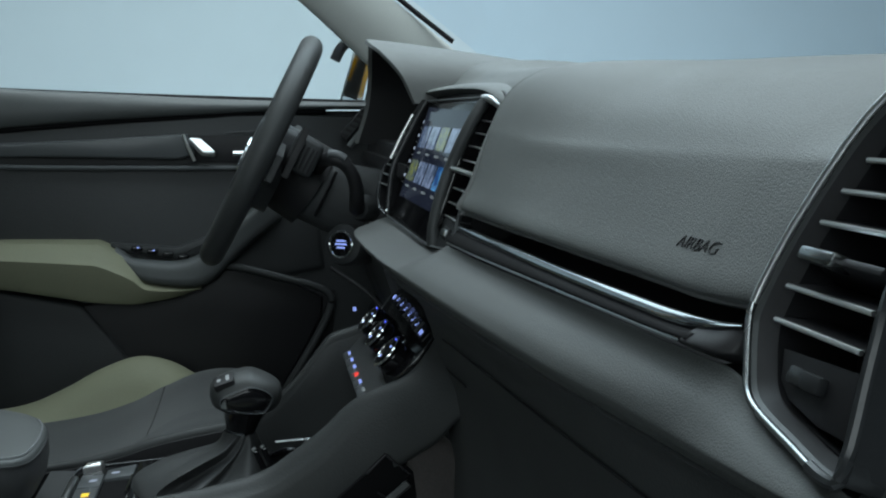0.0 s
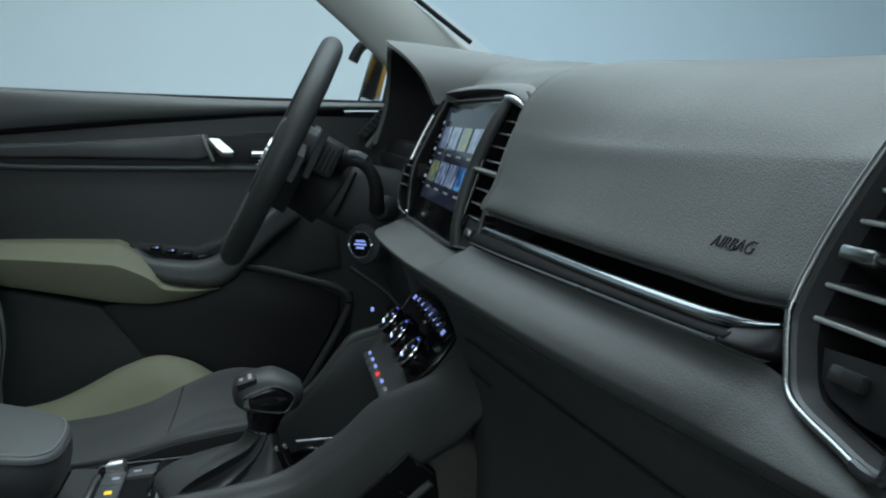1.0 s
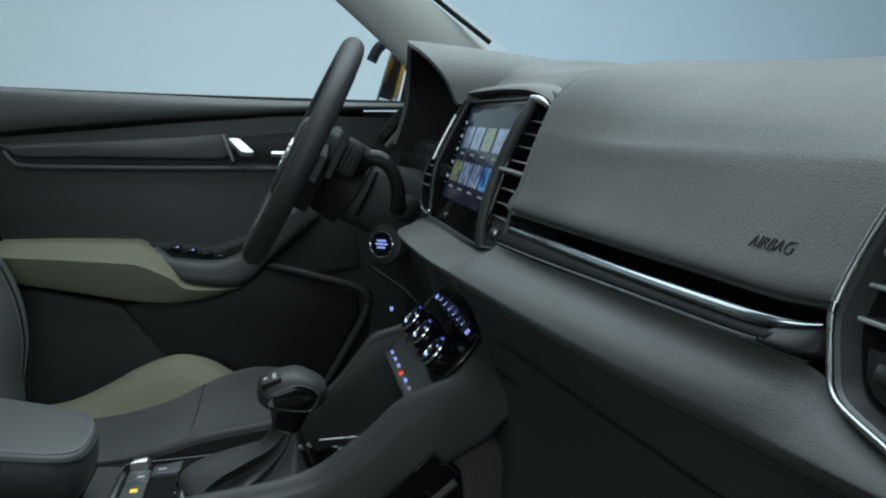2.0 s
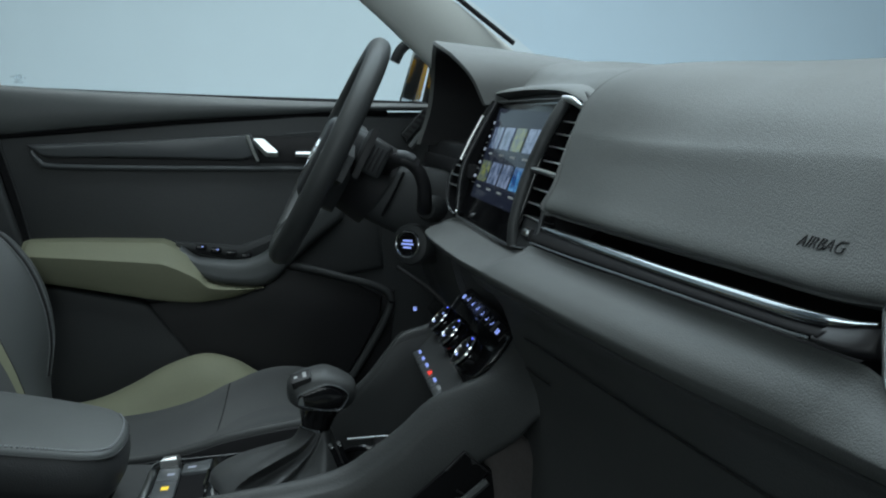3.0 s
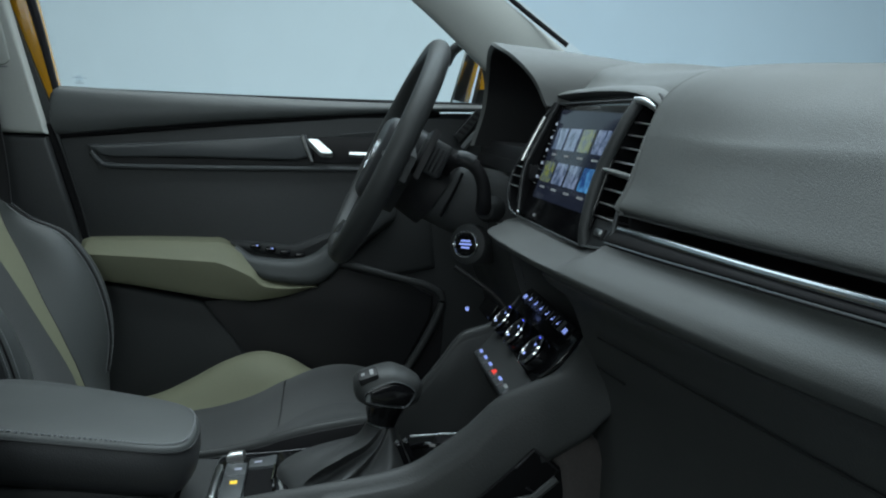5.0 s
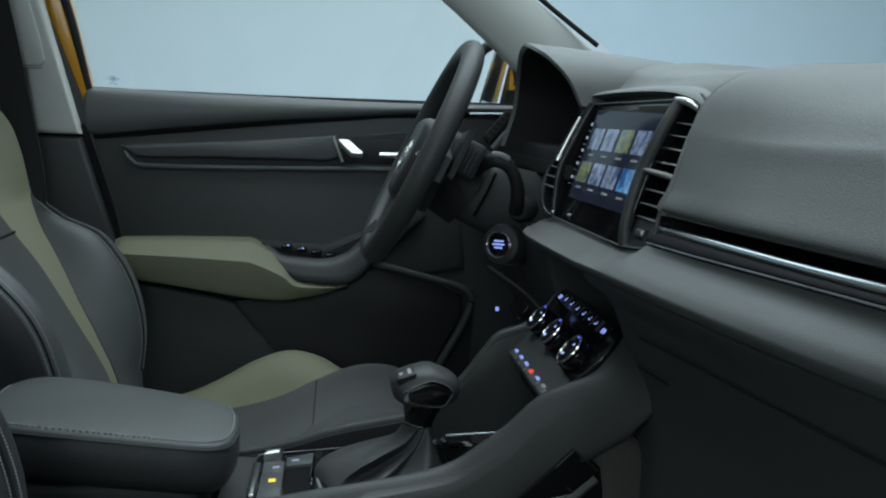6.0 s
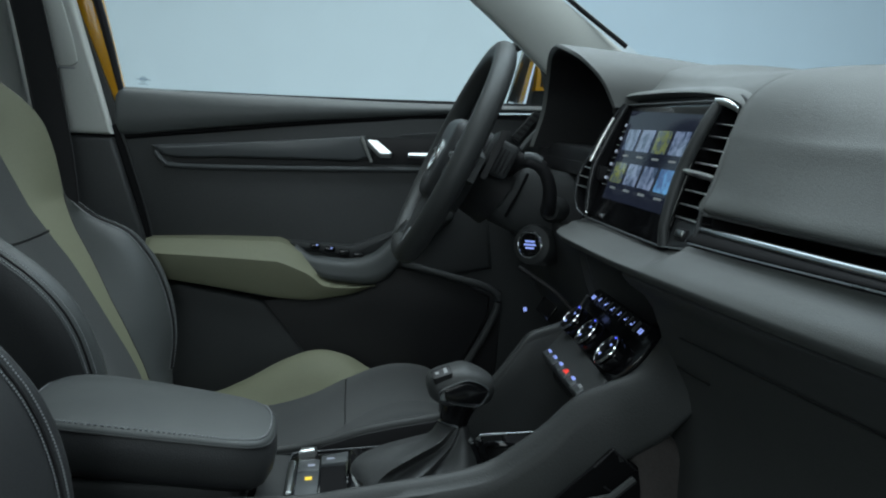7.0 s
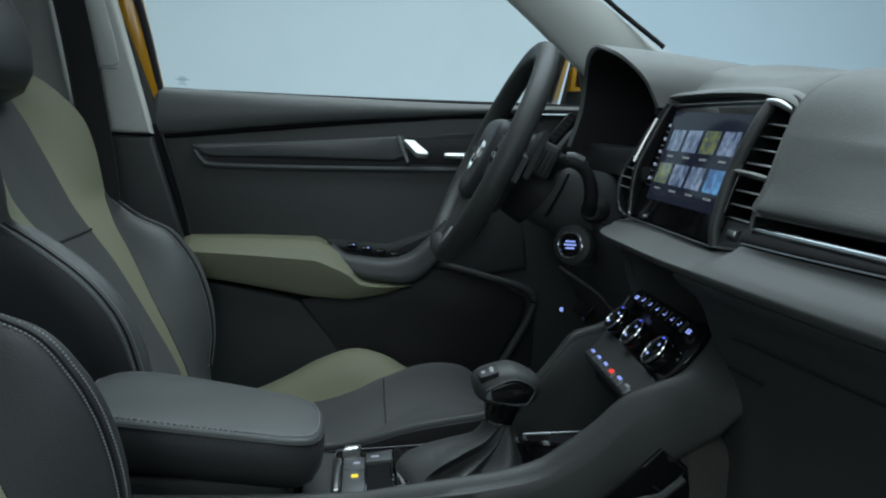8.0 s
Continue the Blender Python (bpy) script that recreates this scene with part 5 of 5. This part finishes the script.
part("recess_lip", tube([SEL @ Vector(q) for q in ((0.029, -0.02, 0.003), (0.0305, 0.010, 0.004), (0.030, 0.026, 0.004))], 0.0022, 8), M_DARKCHROME, sur)
# side pocket in the passenger footwell
pk = thing("footwell_cubby", (-0.03, -0.13, 0.60), "dark open cubby beside the console", "cubby")
CB = basis((0, -0.136, 0), (1, 0, 0), (0, 0, 1))
part("cubby_mouth", plate([(-0.13, 0.60), (0.01, 0.60), (0.004, 0.720), (-0.033, 0.744), (-0.052, 0.724), (-0.092, 0.686), (-0.13, 0.655)], 0.004, 0.001, 1, CB, 0), M_VOID, pk, "flat black sheet as the shade inside the cubby")
part("cubby_corner", tube([CB @ Vector(q) for q in ((-0.052, 0.726, 0.010), (-0.034, 0.745, 0.010), (-0.008, 0.724, 0.010), (-0.030, 0.700, 0.010), (-0.040, 0.706, 0.010))], 0.0014, 8), M_BLACK, pk, "black moulded corner")
part("cubby_floor", tube([CB @ Vector(q) for q in ((-0.10, 0.684, 0.012), (-0.06, 0.690, 0.014), (-0.032, 0.696, 0.012), (-0.010, 0.716, 0.012))], 0.0045, 8), M_LOW, pk, "rounded cubby lip")
part("tunnel_side", plate([tuple(q) for q in ring_spline([(-0.018, 0.762), (0.006, 0.774), (0.042, 0.745), (0.076, 0.719), (0.110, 0.690), (0.140, 0.58), (0.145, 0.40), (0.0, 0.40), (-0.002, 0.58), (-0.004, 0.70)], 3)], 0.034, 0.014, 4, basis((0, -0.110, 0), (1, 0, 0), (0, 0, 1)), 0.0), M_TUNNEL, cons, "brownish carpeted tunnel side")
part("tunnel_core", rbox((0.6, 0.20, 0.36), 0.012, m=Matrix.Translation((0.36, 0.02, 0.54))), M_CARPET, cons)

# ---- gear selector ----
gear = thing("gear_selector", (-0.19, 0.02, 0.635), "automatic gear selector with chrome trim and gaiter", "gear lever")
rows = []
for x, za, zb, w in ((-0.2105, 0.757, 0.7680, 0.013), (-0.2070, 0.749, 0.7725, 0.021), (-0.200, 0.744, 0.7775, 0.026), (-0.186, 0.740, 0.7830, 0.029), (-0.170, 0.741, 0.7868, 0.030), (-0.157, 0.740, 0.7838, 0.029), (-0.144, 0.742, 0.7780, 0.025), (-0.1355, 0.748, 0.7715, 0.018), (-0.1320, 0.755, 0.7635, 0.009)):
    zm = 0.5 * (za + zb)
    rows.append([(x, 0.022 + w * 0.70, za), (x, 0.022 + w, zm - 0.2 * (zb - za)), (x, 0.022 + w, zm + 0.15 * (zb - za)), (x, 0.022 + w * 0.72, zb - 0.1 * (zb - za)), (x, 0.022, zb), (x, 0.022 - w * 0.72, zb - 0.1 * (zb - za)), (x, 0.022 - w, zm + 0.15 * (zb - za)), (x, 0.022 - w, zm - 0.2 * (zb - za)), (x, 0.022 - w * 0.70, za)])
part("knob", loft(rows, 4, 3), M_RAIL, gear, "charcoal leather knob", 60)
WIN = [(-0.1985, 0.7560), (-0.1956, 0.7620), (-0.1862, 0.7670), (-0.1737, 0.7722), (-0.1641, 0.7738), (-0.1508, 0.7700), (-0.1425, 0.7630), (-0.1450, 0.7545), (-0.1520, 0.7450), (-0.1683, 0.7444), (-0.1814, 0.7462), (-0.1946, 0.7490)]
win = [tuple(q) for q in ring_spline(WIN, 3)]
GW = basis((0, 0.0, 0), (1, 0, 0), (0, 0, 1))
part("knob_window", plate(win, 0.0105, 0.002, 2, GW, 0.0), M_GLOSS, gear, "glossy black side window")
part("knob_chrome", tube([GW @ Vector((u, v, 0.0108)) for u, v in win], 0.0008, 8, ring=True), M_TRIM, gear, "chrome window edge, darkened where it reflects little")
part("window_pane", plate([(-0.168 + 0.80 * (u + 0.168), 0.7595 + 0.72 * (v - 0.7585)) for u, v in win], 0.0122, 0.0012, 2, GW, 0.009), M_GLOSS, gear, "raised glossy pane")
part("window_glint", plate([(-0.1975, 0.7500), (-0.1965, 0.7570), (-0.1925, 0.7610), (-0.1915, 0.7535), (-0.1900, 0.7492)], 0.0122, 0.0008, 1, GW, 0.009), M_SATIN, gear, "bright plate for the glint at the chrome corner")
part("window_foot_glint", tube([GW @ Vector(q) for q in ((-0.1920, 0.7488, 0.0116), (-0.1810, 0.7464, 0.0116), (-0.1683, 0.7446, 0.0116), (-0.1525, 0.7450, 0.0116))], 0.0010, 8), M_DARKCHROME, gear, "bright strip for the glint on the chrome's lower edge")
TOPM = basis((-0.1955, 0.004, 0.7765), (0.92, 0, 0.36), (-0.05, 0.94, 0.30))
tag = part("shift_label", plate(rect(-0.0115, -0.0095, 0.0115, 0.0095, 0.003), 0.0030, 0.0008, 2, TOPM, -0.006), M_BLACK, gear, "black raised badge")
for ua, ub, h in ((-0.0070, -0.0030, 0.0024), (0.0030, 0.0070, 0.0052)):
    part("label_bar", plate(rect(ua, -h, ub, h), 0.0034, 0, 1, TOPM, 0.0029), M_PRINT, tag)
part("neck", tube([(-0.168, 0.022, 0.760), (-0.1695, 0.022, 0.748), (-0.1725, 0.022, 0.739), (-0.1745, 0.022, 0.729), (-0.1755, 0.022, 0.716)], [0.0285, 0.0275, 0.0235, 0.0205, 0.0165], 28), M_GLOSS, gear, "glossy tapered neck")
part("collar", tube([(-0.1757, 0.022, 0.7160), (-0.176, 0.022, 0.7138)], [0.0172, 0.0174], 24), M_DARKCHROME, gear, "chrome collar")
# the gaiter's ridges and hollows, each from its foot to the collar
RIDGES = (
    ((-0.290, 0.030, 0.640), (-0.2915, 0.030, 0.653), (-0.2865, 0.030, 0.6645), (-0.255, 0.030, 0.6785), (-0.222, 0.030, 0.6888), (-0.2026, 0.029, 0.6972), (-0.1940, 0.026, 0.7145)),
    ((-0.289, 0.000, 0.640), (-0.2885, 0.000, 0.652), (-0.2800, 0.000, 0.6650), (-0.252, 0.001, 0.6795), (-0.222, 0.006, 0.6895), (-0.2000, 0.012, 0.6990), (-0.1910, 0.015, 0.7145)),
    ((-0.275, -0.040, 0.640), (-0.2700, -0.034, 0.655), (-0.2620, -0.030, 0.6640), (-0.243, -0.027, 0.6785), (-0.2200, -0.021, 0.6905), (-0.1960, -0.010, 0.7010), (-0.1800, 0.0055, 0.7140)),
    ((-0.266, -0.044, 0.640), (-0.2600, -0.036, 0.655), (-0.2560, -0.030, 0.6655), (-0.240, -0.0275, 0.6780), (-0.2170, -0.0215, 0.6895), (-0.1930, -0.0105, 0.7000), (-0.1770, 0.0050, 0.7138)),
    ((-0.252, -0.046, 0.640), (-0.2470, -0.034, 0.653), (-0.2420, -0.020, 0.6610), (-0.228, -0.010, 0.6690), (-0.2100, -0.005, 0.6790), (-0.1900, 0.000, 0.6920), (-0.1740, 0.0055, 0.7135)),
    ((-0.232, -0.048, 0.640), (-0.2280, -0.042, 0.653), (-0.2220, -0.036, 0.6640), (-0.2080, -0.026, 0.6730), (-0.1930, -0.016, 0.6840), (-0.1800, -0.006, 0.6960), (-0.1715, 0.0055, 0.7135)),
    ((-0.205, -0.046, 0.640), (-0.2030, -0.034, 0.652), (-0.1990, -0.020, 0.6620), (-0.1900, -0.008, 0.6720), (-0.1830, -0.002, 0.6840), (-0.1750, 0.002, 0.6980), (-0.1690, 0.0065, 0.7135)),
    ((-0.170, -0.044, 0.640), (-0.1700, -0.036, 0.653), (-0.1690, -0.030, 0.6640), (-0.1660, -0.020, 0.6760), (-0.1650, -0.010, 0.6880), (-0.1640, -0.001, 0.7010), (-0.1650, 0.0090, 0.7140)),
    ((-0.135, 0.000, 0.640), (-0.1400, 0.004, 0.655), (-0.1450, 0.008, 0.6680), (-0.1500, 0.012, 0.6800), (-0.1540, 0.015, 0.6920), (-0.1570, 0.017, 0.7020), (-0.1590, 0.0200, 0.7145)),
    ((-0.140, 0.070, 0.640), (-0.1450, 0.066, 0.655), (-0.1500, 0.060, 0.6680), (-0.1540, 0.054, 0.6800), (-0.1570, 0.048, 0.6920), (-0.1600, 0.042, 0.7020), (-0.1640, 0.0340, 0.7145)),
    ((-0.265, 0.080, 0.640), (-0.2600, 0.074, 0.655), (-0.2520, 0.068, 0.6650), (-0.2350, 0.060, 0.6760), (-0.2150, 0.052, 0.6860), (-0.1980, 0.044, 0.6960), (-0.1850, 0.0360, 0.7145)))
lines = [spline(r, 5) for r in RIDGES]
gait = []
for k in range(len(lines[0])):
    ring = ring_spline([line[k] for line in lines], 5)
    f = math.sin(math.pi * k / (len(lines[0]) - 1))
    gait.append([(q[0], q[1], q[2] + 0.0006 * f * math.sin(0.9 * j + 0.35 * k) * (1 if j % 5 else 0.3)) for j, q in enumerate(ring)])
part("gaiter", skin(gait, closed=True), M_SEATG, gear, "creased black leather gaiter", 60)
hold = thing("cup_holder", (-0.12, 0.03, 0.635), "black cup holder with bright clips", "cup holder")
part("holder_ring", tube([(-0.115 + 0.036 * math.cos(t), 0.03 + 0.042 * math.sin(t), 0.672) for t in [2 * math.pi * k / 32 for k in range(32)]], 0.004, 8, ring=True), M_GLOSS, hold)
part("holder_wall", skin([[(-0.115 + r * math.cos(t), 0.03 + 1.15 * r * math.sin(t), z) for t in [2 * math.pi * k / 32 for k in range(32)]] for r, z in ((0.036, 0.672), (0.034, 0.63))], closed=True), M_BLACK, hold)
for dx in (0.0, 0.009):
    part("clip", tube([(-0.160 + dx, -0.02, 0.707 + 0.3 * dx), (-0.155 + dx, -0.021, 0.697), (-0.148 + dx, -0.022, 0.682), (-0.142 + dx, -0.02, 0.650)], 0.0032, 8), M_GLOSS, hold)
    part("clip_tip", tube([(-0.162 + dx, -0.02, 0.7085 + 0.3 * dx), (-0.1585 + dx, -0.021, 0.7045 + 0.3 * dx)], 0.0026, 8), M_SATIN, hold)

# ---- centre armrest ----
rest = thing("console_box", (-0.53, 0.025, 0.64), "console box with a padded charcoal armrest lid and grey stitching", "armrest")
REST = basis((-0.39, 0.0, 0.7185), (1, 0, -0.078), (0, 1, 0))
lid_line = np.array([q[:2] for q in ring_spline([(-0.205, -0.084, 0), (-0.13, -0.086, 0), (-0.065, -0.086, 0), (-0.028, -0.085, 0), (-0.005, -0.079, 0), (0.0075, -0.064, 0), (0.0115, -0.034, 0), (0.010, 0.005, 0), (0.004, 0.036, 0), (-0.010, 0.059, 0), (-0.035, 0.075, 0), (-0.09, 0.090, 0), (-0.15, 0.101, 0), (-0.20, 0.104, 0), (-0.232, 0.092, 0), (-0.250, 0.060, 0), (-0.255, 0.012, 0), (-0.250, -0.038, 0), (-0.232, -0.072, 0)], 4)])
along_line = np.roll(lid_line, -1, 0) - np.roll(lid_line, 1, 0)
out_line = np.stack((along_line[:, 1], -along_line[:, 0]), 1) / np.linalg.norm(along_line, axis=1)[:, None]


def lid_ring(grow, w):
    return [REST @ Vector((u, v, w)) for u, v in lid_line + grow * out_line]


def lid_shrunk(f, w):
    c = lid_line.mean(0)
    return [REST @ Vector((c[0] + f * (u - c[0]), c[1] + f * (v - c[1]), w)) for u, v in lid_line]


part("lid", skin([lid_ring(0.0005, -0.0070), lid_ring(0.0, -0.0035), lid_ring(-0.0025, -0.0008), lid_ring(-0.008, 0.0006), lid_shrunk(0.78, 0.0022), lid_shrunk(0.5, 0.0036), lid_shrunk(0.15, 0.0042)], closed=True, caps=True), M_SEAT, rest, "padded charcoal lid", 70)
part("lid_side", skin([lid_ring(0.0, -0.0065), lid_ring(0.0028, -0.014), lid_ring(0.0045, -0.026), lid_ring(0.0035, -0.040), lid_ring(-0.001, -0.051), lid_ring(-0.010, -0.058), lid_ring(-0.022, -0.061)], closed=True), M_SEATD, rest, "black lid side", 70)
part("piping", tube(lid_ring(0.0012, -0.0062), 0.0010, 6, ring=True), M_SEATD, rest)
fine = [np.array(q) for q in lid_ring(-0.0050, 0.0012)]
fine = ring_spline(fine, 3)
st = []
for i in range(len(fine)):
    a, b = fine[i], fine[(i + 1) % len(fine)]
    if a[1] > 0.045:
        continue
    st.append(tube([a + 0.15 * (b - a), a + 0.70 * (b - a)], 0.0010, 5))
tagged(part("stitching", joined(*st), M_THREAD, rest, "pale grey stitching"), kind="stuff")
part("box", rbox((0.215, 0.165, 0.075), 0.012, 3, Matrix.Translation((-0.520, 0.010, 0.634))), M_LOW, rest)


# ---- seats ----
def make_seat(name, at, label, bolster, words):
    """A front seat whose backrest reclines; at moves the whole seat."""
    ax, ay = at
    seat = thing(name, (ax - 0.38, ay, 0.36), label, "car seat", group="front seats")
    lean = Vector((-0.537, 0, 0.843))          # up along the backrest
    fwd = Vector((0.843, 0, 0.537))
    foot = Vector((ax - 0.585, ay, 0.615))

    def bp(s, a, b):
        return foot + lean * s + fwd * b + Vector((0, a, 0))

    # s, half width, bolster crest, insert depth, olive's inner edge, its outer edge and that edge's depth
    levels = ((-0.06, 0.205, -0.050, -0.030, 0.085, 0.096, -0.030), (0.01, 0.222, -0.018, -0.027, 0.086, 0.100, -0.022), (0.05, 0.232, 0.012, -0.022, 0.086, 0.104, -0.016), (0.085, 0.236, 0.030, -0.020, 0.086, 0.108, -0.013), (0.12, 0.238, 0.042, -0.020, 0.087, 0.114, -0.011), (0.16, 0.238, 0.050, -0.020, 0.089, 0.124, -0.011),
              (0.20, 0.237, 0.050, -0.021, 0.093, 0.137, -0.010), (0.245, 0.235, 0.040, -0.023, 0.097, 0.152, -0.010), (0.29, 0.231, 0.021, -0.027, 0.094, 0.168, -0.012), (0.325, 0.226, 0.003, -0.031, 0.097, 0.190, -0.012), (0.350, 0.220, -0.009, -0.034, 0.101, 0.212, -0.011), (0.386, 0.217, 0.003, -0.035, 0.109, 0.2105, 0.003),
              (0.422, 0.216, 0.015, -0.035, 0.115, 0.2095, 0.015), (0.464, 0.211, 0.024, -0.035, 0.120, 0.2045, 0.024), (0.503, 0.199, 0.021, -0.035, 0.124, 0.193, 0.021), (0.55, 0.180, 0.006, -0.036, 0.116, 0.174, 0.006), (0.598, 0.128, -0.016, -0.040, 0.09, 0.122, -0.016))
    cols = {"insert": [], "stripe_a": [], "stripe_b": [], "bol_a": [], "bol_b": [], "side_a": [], "side_b": [], "shell": []}
    for s, w, t_in, e, i, o, ob in levels:
        t = t_in
        for key, sg in (("a", -1), ("b", 1)):
            cols["stripe_" + key].append([bp(s, sg * i, e), bp(s, sg * (0.55 * i + 0.45 * o), e + 0.50 * (ob - e)), bp(s, sg * o, ob)])
            crest = max(o + 0.002, w - 0.040)
            corner = max(o + 0.004, w - 0.007)
            t = t_in + (0.015 if sg > 0 and s < 0.27 else 0.0)
            cols["bol_" + key].append([bp(s, sg * o, ob), bp(s, sg * (0.55 * o + 0.45 * crest), ob + 0.66 * (t - ob)), bp(s, sg * crest, t - 0.001), bp(s, sg * (0.4 * crest + 0.6 * corner), t - 0.005), bp(s, sg * corner, t - 0.018)])
            cols["side_" + key].append([bp(s, sg * corner, t - 0.018), bp(s, sg * (w - 0.001), t - 0.032), bp(s, sg * (w + 0.003), t - 0.055), bp(s, sg * (w + 0.002), 0.5 * t - 0.09), bp(s, sg * (w - 0.012), -0.14)])
        cols["insert"].append([bp(s, -i, e), bp(s, -0.5 * i, e - 0.003), bp(s, 0, e - 0.005), bp(s, 0.5 * i, e - 0.003), bp(s, i, e)])
        cols["shell"].append([bp(s, -(w - 0.012), -0.14), bp(s, -0.5 * w, -0.16), bp(s, 0, -0.165), bp(s, 0.5 * w, -0.16), bp(s, w - 0.012, -0.14)])
    part("backrest_insert", loft(cols["insert"], 5, 4, closed=False), M_INSERT, seat, "anthracite cloth insert", 80)
    for key in ("a", "b"):
        part("olive_stripe", loft(cols["stripe_" + key], 5, 4, closed=False), M_OLIVE, seat, "olive-beige leatherette stripe", 80)
        bl = part("backrest_bolster", loft(cols["bol_" + key], 5, 4, closed=False), bolster, seat, words, 80)
        part("bolster_side", loft(cols["side_" + key], 5, 4, closed=False), M_SEATD, bl, "black bolster side", 80)
        if key == "a":
            line = spline([0.45 * Vector(c[3]) + 0.55 * Vector(c[4]) + fwd * 0.0012 for c in cols["bol_a"][1:11]], 12)
            offsets = ((0.0050, 0.0040), (-0.0042, -0.0042))
        else:
            line = spline([0.25 * Vector(c[1]) + 0.75 * Vector(c[2]) + fwd * 0.0030 for c in cols["bol_b"][1:10]], 12)
            offsets = ((0.0045, 0.0035), (-0.0045, -0.0020))
        part("seam", tube(line, 0.0016, 6), M_BLACK, bl)
        part("stripe_seam", tube(spline([Vector(c[2]) for c in cols["stripe_" + key][:11]], 5), 0.0010, 5), M_BLACK, seat)
        dots = []
        for off, lift in offsets:
            shifted = [q + np.array((0, off, 0)) + np.array(fwd) * lift for q in line]
            for p, q in zip(shifted, shifted[1:]):
                dots.append(tube([p + 0.15 * (q - p), p + 0.7 * (q - p)], 0.0009, 4))
        tagged(part("stitching", joined(*dots), M_THREAD, bl, "grey double stitching"), kind="stuff")
    part("backrest_shell", loft(cols["shell"], 5, 4, closed=False), M_SEATD, seat)
    cross = [bp(0.303, -0.096, -0.0275), bp(0.302, -0.05, -0.0310), bp(0.302, 0, -0.0330), bp(0.302, 0.05, -0.0310), bp(0.303, 0.096, -0.0275)]
    part("insert_seam", tube(spline(cross, 6), 0.0022, 6), M_BLACK, seat)
    # head restraint
    hr = [[bp(s, a * w, b * d + c) for a, b in ((-1, 0.2), (-0.85, 0.9), (0, 1.1), (0.85, 0.9), (1, 0.2), (0.8, -0.8), (0, -1), (-0.8, -0.8))] for s, w, d, c in ((0.530, 0.09, 0.026, -0.020), (0.555, 0.104, 0.042, -0.008), (0.62, 0.116, 0.052, 0.002), (0.74, 0.110, 0.048, 0.002), (0.78, 0.09, 0.030, -0.004))]
    part("headrest", loft(hr, 5, 3), M_SEATD, seat, "black headrest", 70)
    for a in (-0.05, 0.05):
        part("headrest_post", tube([bp(0.56, a, -0.03), bp(0.64, a, 0.02)], 0.006, 10), M_SATIN, seat)
    # cushion
    xs = ((-0.62, 0.545, 0.555, 0.006), (-0.53, 0.550, 0.572, 0.006), (-0.47, 0.560, 0.599, 0.004), (-0.41, 0.574, 0.634, 0.002), (-0.352, 0.596, 0.655, 0.0), (-0.30, 0.632, 0.648, -0.008), (-0.26, 0.657, 0.628, -0.022), (-0.22, 0.669, 0.610, -0.030), (-0.18, 0.668, 0.600, -0.034), (-0.155, 0.655, 0.595, -0.034), (-0.138, 0.620, 0.575, -0.03), (-0.145, 0.55, 0.54, 0.0))
    ins, ba, bb = [], [], []
    for x, z, zb, e in xs:
        x += ax
        ins.append([(x, ay - 0.145, z + 0.006), (x, ay - 0.07, z), (x, ay, z - 0.002), (x, ay + 0.07, z), (x, ay + 0.115, z + 0.3 * e), (x, ay + 0.145, z + e)])
        for lst, sg in ((ba, -1), (bb, 1)):
            zc = zb if sg > 0 else z + 0.004
            zi = z + (e if sg > 0 else 0.006)
            lst.append([(x, ay + sg * 0.145, zi), (x, ay + sg * 0.170, 0.4 * zi + 0.6 * zc), (x, ay + sg * 0.205, zc), (x, ay + sg * 0.235, zc - 0.014), (x, ay + sg * 0.250, zc - 0.06), (x, ay + sg * 0.245, 0.47)])
    part("cushion_insert", loft(ins, 5, 4, closed=False), M_INSERT, seat, "anthracite cloth cushion", 80)
    for lst, mt, side_words in ((ba, M_INSERT, "anthracite cushion side"), (bb, M_OLIVE, "olive-beige cushion side")):
        part("cushion_bolster", loft(lst, 5, 4, closed=False), mt, seat, side_words, 80)
    part("cushion_seam", tube([(ax - 0.30, ay - 0.14, 0.6370), (ax - 0.30, ay - 0.07, 0.6315), (ax - 0.30, ay, 0.6295), (ax - 0.30, ay + 0.07, 0.6315), (ax - 0.30, ay + 0.10, 0.6335)], 0.0012, 6), M_BLACK, seat)
    part("seat_base", rbox((0.46, 0.46, 0.14), 0.02, 2, Matrix.Translation((ax - 0.40, ay, 0.48))), M_SEATD, seat)
    for s in (-1, 1):
        part("seat_rail", rbox((0.50, 0.04, 0.07), 0.008, 2, Matrix.Translation((ax - 0.40, ay + s * 0.18, 0.378))), M_BLACK, seat)
    return seat


make_seat("driver_seat", (0.0, 0.375), "charcoal and olive driver's seat with stitched bolsters", M_SEAT, "charcoal side bolster")
make_seat("passenger_seat", (0.046, -0.398), "charcoal front passenger seat with stitched bolsters, empty", M_SEATD, "side bolster, black in place of its shade")
